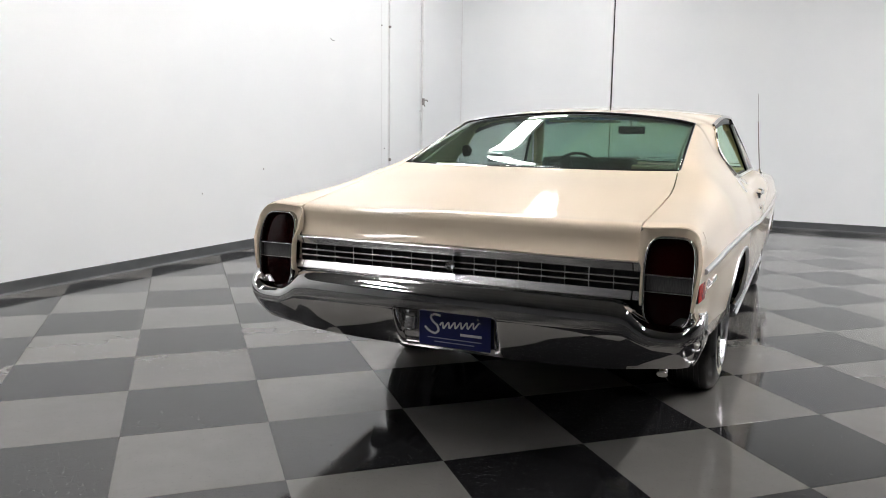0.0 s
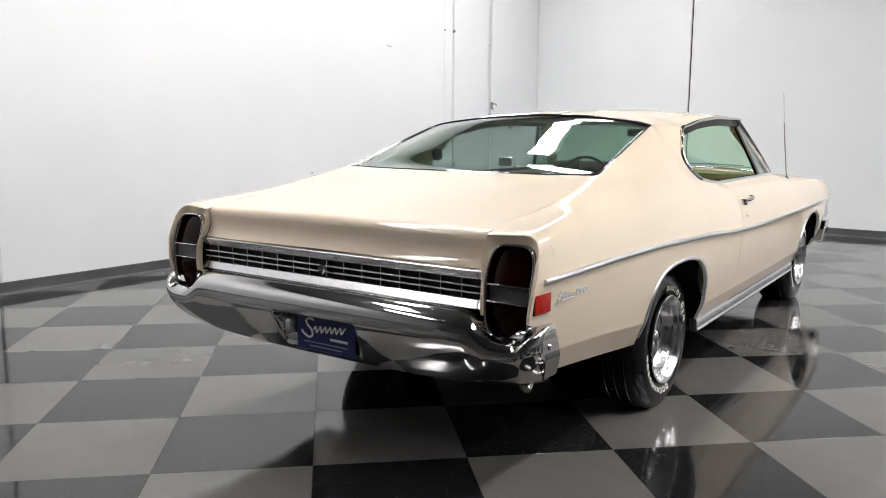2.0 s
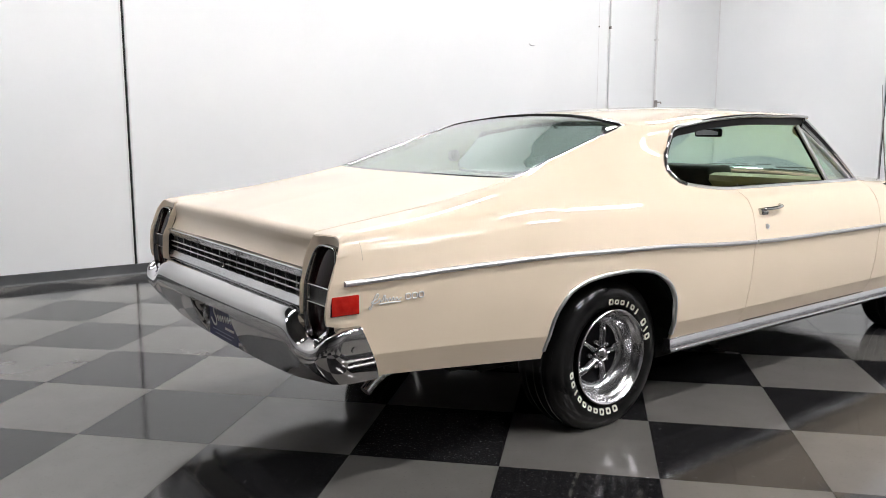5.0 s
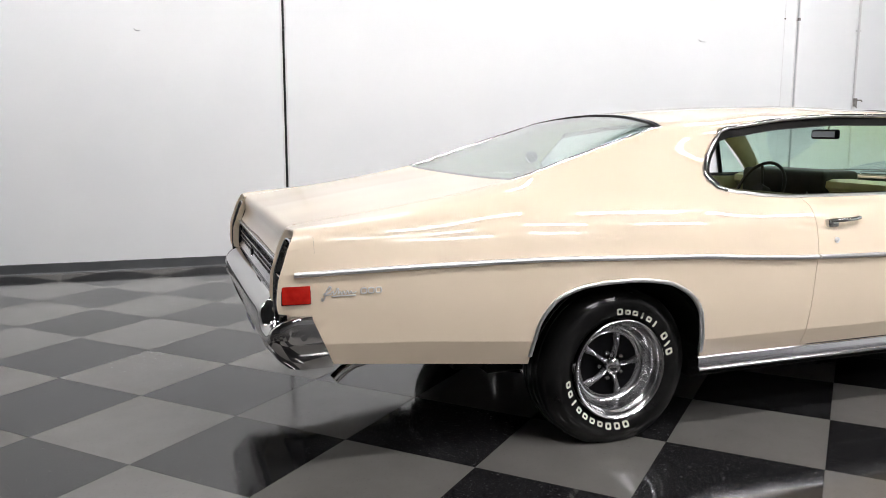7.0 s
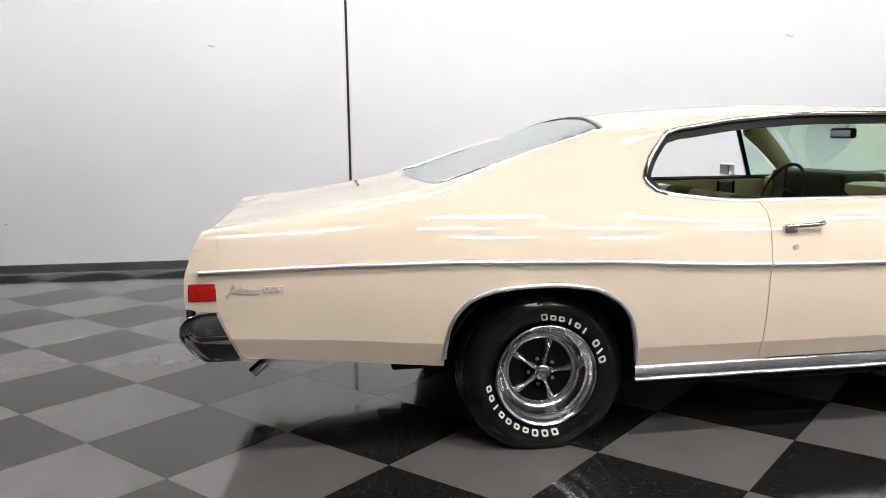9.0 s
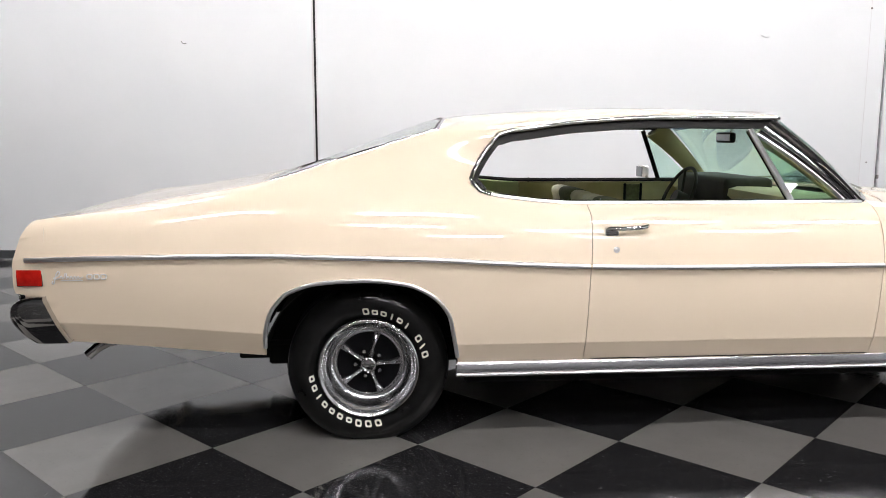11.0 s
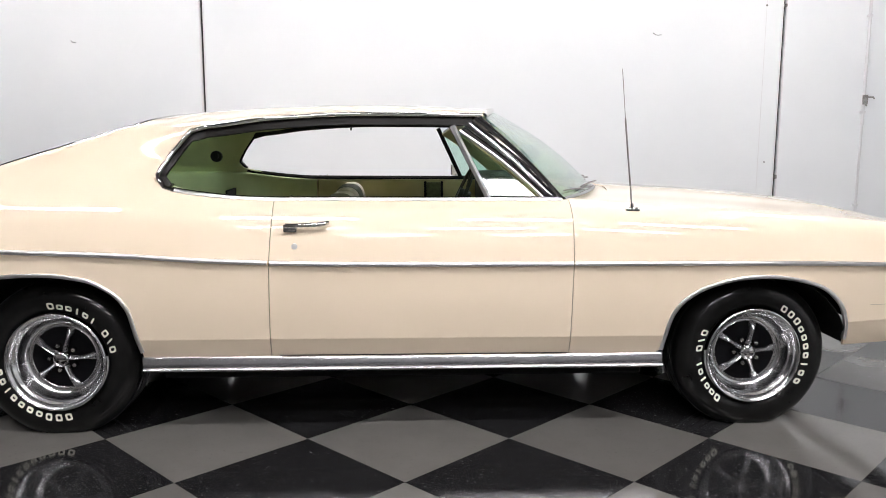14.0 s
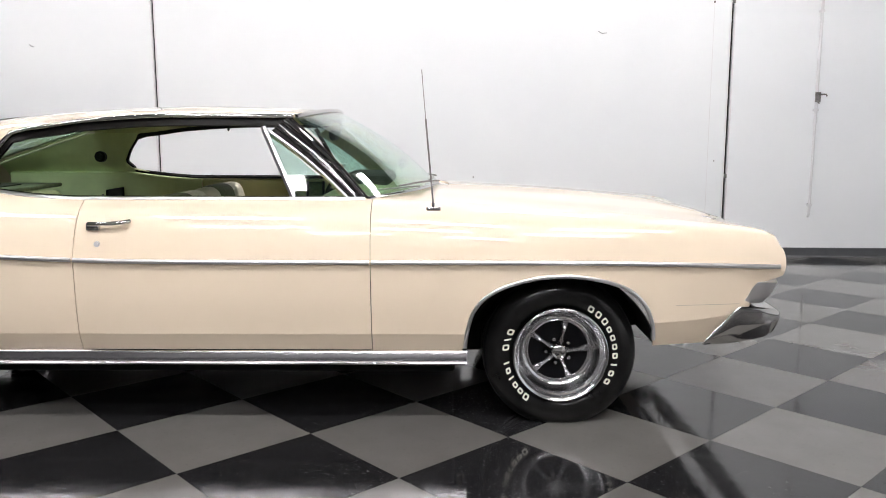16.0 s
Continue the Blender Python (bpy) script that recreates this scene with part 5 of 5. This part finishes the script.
for x, top_r in ((-.02, .43), (3.02, .43)):
    for side in (1, -1):
        bm = bmesh.new()
        arc = [(x + top_r * math.cos(a), HUB_Z - .03 + top_r * (1.03 if x < 1 else .96) * math.sin(a)) for a in np.linspace(.20, math.pi - .20, 26)]
        rows = [[P(px, min(v, side_v(px, max(pz, low(px))) - .013), pz, side) for px, pz in arc] for v in (.935, .55)]
        loft(bm, rows)
        for w in ((.55,),):
            c = bm.verts.new(P(x, .55, HUB_Z, side))
            ring_v = [bm.verts.new(P(px, .55, pz, side)) for px, pz in arc]
            for a, b in zip(ring_v, ring_v[1:]):
                bm.faces.new((a, b, c))
        part("wheel_well", bm, BLACK, car, "black wheel housing", smooth=60, weld=.0005, thick=.004)

# ---- underbody ----
under = new("underbody")
under.parent = car
for name, args in (("floor_pan", (.42, 2.56, -.80, .80, .215, .37)), ("boot_floor", (-1.16, -.45, -.78, .78, .455, .48)), ("centre_floor", (-.46, .43, -.56, .56, .25, .40)), ("engine_pan", (2.55, 3.22, -.56, .56, .25, .40)), ("fuel_tank", (-1.10, -.52, -.46, .46, .34, .46))):
    bm = bmesh.new()
    box(bm, *args, .01, 1)
    part(name, bm, BLACK, under)
for side in (1, -1):
    for x in (.425, 2.565):
        bm = bmesh.new()
        box(bm, x - .006, x + .006, -side * .55, -side * .90, .30, .95)
        part("well_panel", bm, BLACK, under)
for y in (-.48, .48):
    bm = bmesh.new()
    box(bm, -.60, 3.20, y - .045, y + .045, .27, .36, .008, 1)
    part("frame_rail", bm, BLACK, under)
bm = bmesh.new()
tube(bm, [(0, -.72, HUB_Z), (0, 0, HUB_Z), (0, .72, HUB_Z)], .042, (0, 0, 1), 14)
box(bm, -.14, .14, -.14, .14, HUB_Z - .13, HUB_Z + .11, .05, 2)
part("rear_axle", bm, BLACK, under, smooth=45)
bm = bmesh.new()
box(bm, 2.98, 3.06, -.70, .70, .27, .33, .01, 1)
part("front_crossmember", bm, BLACK, under)
for side, v in ((1, .785), (-1, .745)):
    bm = bmesh.new()
    tube(bm, [P(.50, .40, .29, side), P(-.30, .46, .30, side), P(-.55, .60, .36, side), P(-.80, .70, .45, side), P(-1.02, v, .46, side), P(-1.10, v, .435, side)], .021, (0, 0, 1), 12)
    part("exhaust_pipe", bm, BLACK, under, smooth=50)
    bm = bmesh.new()
    tube(bm, [P(-1.03, v, .445, side), P(-1.10, v, .430, side), P(-1.145, v + .003, .406, side), P(-1.182, v + .008, .376, side)], .021, (0, 0, 1), 16)
    part("tail_pipe", bm, CHROME if side > 0 else STEEL, under, "chrome tail pipe tip", smooth=50)
    bm = bmesh.new()
    box(bm, -.62, .55, -side * .58, -side * .62, .355, .375, .004, 1)
    part("leaf_spring", bm, BLACK, under)

# ---- cabin ----
def seat_back(name, x, y0, y1, z0, z1, lean, mat, parent, stripe=False):
    bm = bmesh.new()
    box(bm, -.06, .06, y0, y1, z0, z1, .045, 4)
    for vtx in bm.verts:
        vtx.co.x += x - (vtx.co.z - z0) * lean
    return part(name, bm, mat, parent, smooth=50)


seat = new("front_bench_seat")
seat.parent = car
for y0, y1 in ((.70, .03), (-.03, -.70)):
    seat_back("backrest", 1.28, y1, y0, .58, .995, .28, CLOTH, seat)
    bm = bmesh.new()
    box(bm, -.064, .064, y1 + .12, y0 - .22, .60, .998, .043, 4)
    for vtx in bm.verts:
        vtx.co.x += 1.28 - (vtx.co.z - .58) * .28
    part("cloth_insert", bm, STRIPE, seat, "dark striped cloth insert", smooth=50)
bm = bmesh.new()
box(bm, 1.22, 1.74, -.70, .70, .42, .60, .06, 4)
part("cushion", bm, CLOTH, seat, smooth=50)
rear_seat = new("rear_bench_seat")
rear_seat.parent = car
seat_back("backrest", .26, -.53, .53, .52, .955, .35, GREEN, rear_seat)
bm = bmesh.new()
box(bm, .30, .72, -.53, .53, .40, .56, .06, 4)
part("cushion", bm, GREEN, rear_seat, smooth=50)
bm = bmesh.new()
box(bm, -.42, .08, -.70, .70, .962, .985, .006, 1)
part("parcel_shelf", bm, STRIPE, car, "dark green parcel shelf")
for y in (-.36, .36):
    bm = bmesh.new()
    box(bm, -.24, -.06, y - .12, y + .12, .986, .994, .003, 1)
    part("speaker_grille", bm, GREEN_DARK, car, "dark parcel shelf grille")
bm = bmesh.new()
box(bm, .44, 2.45, -.80, .80, .372, .39)
part("carpet", bm, CARPET, car, "dark green carpet")
bm = bmesh.new()
box(bm, 2.38, 2.42, -.80, .80, .39, .98)
part("firewall", bm, BLACK, car)
bm = bmesh.new()
box(bm, -.46, -.43, -.70, .70, .48, .97)
part("seat_bulkhead", bm, BLACK, car)
dash = new("dashboard")
dash.parent = car
bm = bmesh.new()
rows = []
for y in np.linspace(-.80, .80, 17):
    w = y / .8
    f = 2.33 + .05 * (1 - w * w)
    rows.append([Vector((x, y, z)) for x, z in ((f, 1.000), (2.12, 1.022), (1.99, 1.024), (1.945, 1.012), (1.94, .975), (1.99, .93), (2.01, .84), (1.97, .76), (2.02, .68), (f, .60))])
loft(bm, rows, close=True)
bmesh.ops.holes_fill(bm, edges=bm.edges)
bmesh.ops.recalc_face_normals(bm, faces=bm.faces)
part("panel", bm, GREEN, dash, "ivy green padded dash", smooth=35)
bm = bmesh.new()
box(bm, 1.925, 2.20, .0, .71, .86, 1.068, .03, 3)
part("instrument_hood", bm, GREEN_DARK, dash, smooth=45)
bm = bmesh.new()
box(bm, 1.955, 1.99, -.66, -.16, .83, .915, .006, 2)
part("glove_box", bm, GREEN, dash, "green glove box lid")
steer = new("steering_wheel")
steer.parent = car
SW = pose(1.815, .41, .925, 0, -66, 0)
bm = bmesh.new()
tube(bm, [SW @ Vector((.197 * math.cos(a), .197 * math.sin(a), 0)) for a in np.linspace(0, 6.28318, 41)[:-1]], .0105, tuple(SW.to_3x3() @ Vector((0, 0, 1))), 10, close=True)
part("rim", bm, GREEN_DARK, steer, "thin dark steering wheel rim", smooth=60)
bm = bmesh.new()
for a in (.35, math.pi - .35, -math.pi / 2):
    tube(bm, [SW @ Vector((.19 * math.cos(a), .19 * math.sin(a), 0)), SW @ Vector((.05 * math.cos(a), .05 * math.sin(a), -.02))], .008, (0, 0, 1), 8)
part("spokes", bm, GREEN_DARK, steer, smooth=60)
bm = bmesh.new()
tube(bm, [SW @ Vector((0, 0, .02)), SW @ Vector((0, 0, -.05))], .05, (0, 1, 0), 20)
tube(bm, [SW @ Vector((0, 0, -.05)), SW @ Vector((0, 0, -.30))], .028, (0, 1, 0), 14)
part("hub", bm, GREEN_DARK, steer, smooth=50)

mirror = new("rear_view_mirror")
mirror.parent = car
bm = bmesh.new()
box(bm, 1.900, 1.930, -.095, .105, 1.258, 1.314, .014, 3)
part("shell", bm, SEAL, mirror, "dark mirror shell", smooth=45)
bm = bmesh.new()
box(bm, 1.8975, 1.9015, -.080, .090, 1.268, 1.304, .0015, 1)
part("mirror_glass", bm, MIRROR, mirror, "mirror glass")
bm = bmesh.new()
tube(bm, [(1.938, .02, 1.285), (1.955, .02, 1.33), (1.925, .02, 1.385)], .006, (0, 1, 0), 8)
part("stalk", bm, CHROME, mirror, "chrome stalk", smooth=50)
for y0, y1 in ((.08, .60), (-.60, -.08)):
    bm = bmesh.new()
    box(bm, 1.73, 1.88, y0, y1, 1.340, 1.358, .007, 2)
    part("sun_visor", bm, LINER, car, "pale green folded sun visor", smooth=45)
bm = bmesh.new()
tube(bm, [P(.345, .695, 1.148, -1), P(.345, .665, 1.150, -1)], .034, (0, 0, 1), 24)
tube(bm, [P(.345, .668, 1.150, -1), P(.345, .655, 1.151, -1)], .018, (0, 0, 1), 20)
part("courtesy_lamp", bm, SEAL, car, "round dark courtesy lamp on the pillar", smooth=40)
side_mirror = new("door_mirror")
side_mirror.parent = car
bm = bmesh.new()
box(bm, 1.80, 1.845, .99, 1.12, 1.015, 1.095, .014, 3)
part("shell", bm, TRIM, side_mirror, "satin chrome mirror shell", smooth=45)
bm = bmesh.new()
box(bm, 1.797, 1.801, .998, 1.112, 1.023, 1.087, .001, 1)
part("mirror_glass", bm, MIRROR, side_mirror, "mirror glass")
bm = bmesh.new()
tube(bm, [(1.83, .90, .985), (1.83, .96, 1.01), (1.825, 1.02, 1.03)], .010, (0, 0, 1), 10)
part("arm", bm, CHROME, side_mirror, smooth=50)

bm = bmesh.new()
box(bm, 1.15, 1.18, .655, .685, 1.335, 1.352, .004, 1)
tube(bm, [(1.165, .665, 1.34), (1.165, .655, 1.315), (1.165, .640, 1.312), (1.165, .632, 1.322)], .005, (1, 0, 0), 8)
part("coat_hook", bm, SEAL, car, "small dark coat hook under the roof rail", smooth=40)
aerial = new("aerial")
aerial.parent = car
az = .977
bm = bmesh.new()
box(bm, 2.434, 2.498, -.900, -.862, az - .014, az + .006, .006, 3)
tube(bm, [(2.466, -.880, az), (2.464, -.879, az + .022)], .008, (0, 1, 0), 10)
part("base", bm, CHROME, aerial, "chrome aerial base", smooth=40)
bm = bmesh.new()
tube(bm, [(2.466, -.880, az), (2.448, -.862, 1.18), (2.432, -.848, 1.36)], .0038, (0, 1, 0), 8)
part("lower_mast", bm, STEEL, aerial, "thin steel mast", smooth=60)
bm = bmesh.new()
tube(bm, [(2.432, -.848, 1.36), (2.415, -.836, 1.57)], .0016, (0, 1, 0), 6)
part("upper_mast", bm, STEEL, aerial, smooth=60)


# ---- floor of checkered vinyl tiles, last ----
TILE = 0.6096
floor = new("floor")
tagged(floor, "glossy black and grey checkered vinyl tile floor", "floor", kind="structure")
bm = bmesh.new()
box(bm, S_MIN - .2, S_MAX + .2, N_MIN - .2, N_MAX + .2, -.12, -.006)
sub = part("subfloor", bm, SUBFLOOR, floor)
sub.matrix_world = ROOM


def tile_mesh(mat):
    bm = bmesh.new()
    h = TILE / 2 - .0008
    rows = [[(sx * a, sy * a, z) for sx, sy in ((-1, -1), (1, -1), (1, 1), (-1, 1))] for a, z in ((h, -.005), (h, -.0003), (h - .0003, 0))]
    grid = loft(bm, rows, close=True)
    bm.faces.new(grid[-1])
    bmesh.ops.recalc_face_normals(bm, faces=bm.faces)
    return mesh_of("tile", bm, mat)


def clipped(poly):
    """The part of a polygon inside the room."""
    for nx, ny, d in ((1, 1, S_MAX), (-1, -1, -S_MIN), (-1, 1, N_MAX), (1, -1, -N_MIN)):
        d *= math.sqrt(2)
        out = []
        for a, b in zip(poly, poly[1:] + poly[:1]):
            fa, fb = a[0] * nx + a[1] * ny - d, b[0] * nx + b[1] * ny - d
            if fa <= 0:
                out.append(a)
            if fa * fb < 0:
                t = fa / (fa - fb)
                out.append((a[0] + (b[0] - a[0]) * t, a[1] + (b[1] - a[1]) * t))
        poly = out
        if len(poly) < 3:
            return []
    return poly


tile_meshes = tile_mesh(TILE_LIGHT), tile_mesh(TILE_DARK)
cells = []
for i in range(-26, 26):
    for j in range(-26, 26):
        h = TILE - .0008
        poly = clipped([(i * TILE + .0008, j * TILE + .0008), (i * TILE + h, j * TILE + .0008), (i * TILE + h, j * TILE + h), (i * TILE + .0008, j * TILE + h)])
        if poly:
            area = abs(sum(a[0] * b[1] - a[1] * b[0] for a, b in zip(poly, poly[1:] + poly[:1]))) / 2
            cells.append((math.hypot((i + .5) * TILE - 1.9, (j + .5) * TILE - .6), i, j, poly, area > .366))
cells.sort()
far = bmesh.new(), bmesh.new()
count = 0
for dist, i, j, poly, whole in cells:
    dark = (i + j) % 2
    if whole and count < 300:
        ob = new("tile", tile_meshes[dark])
        ob.parent = floor
        ob.location = ((i + .5) * TILE, (j + .5) * TILE, 0)
        count += 1
    else:
        bm = far[dark]
        lo, hi = [bm.verts.new((x, y, -.005)) for x, y in poly], [bm.verts.new((x, y, 0)) for x, y in poly]
        bm.faces.new(hi)
        for k in range(len(poly)):
            m = (k + 1) % len(poly)
            bm.faces.new((lo[k], lo[m], hi[m], hi[k]))
tagged(part("outer_light_tiles", far[0], TILE_LIGHT, floor, "grey tiles towards the walls"), kind="stuff")
tagged(part("outer_dark_tiles", far[1], TILE_DARK, floor, "black tiles towards the walls"), kind="stuff")
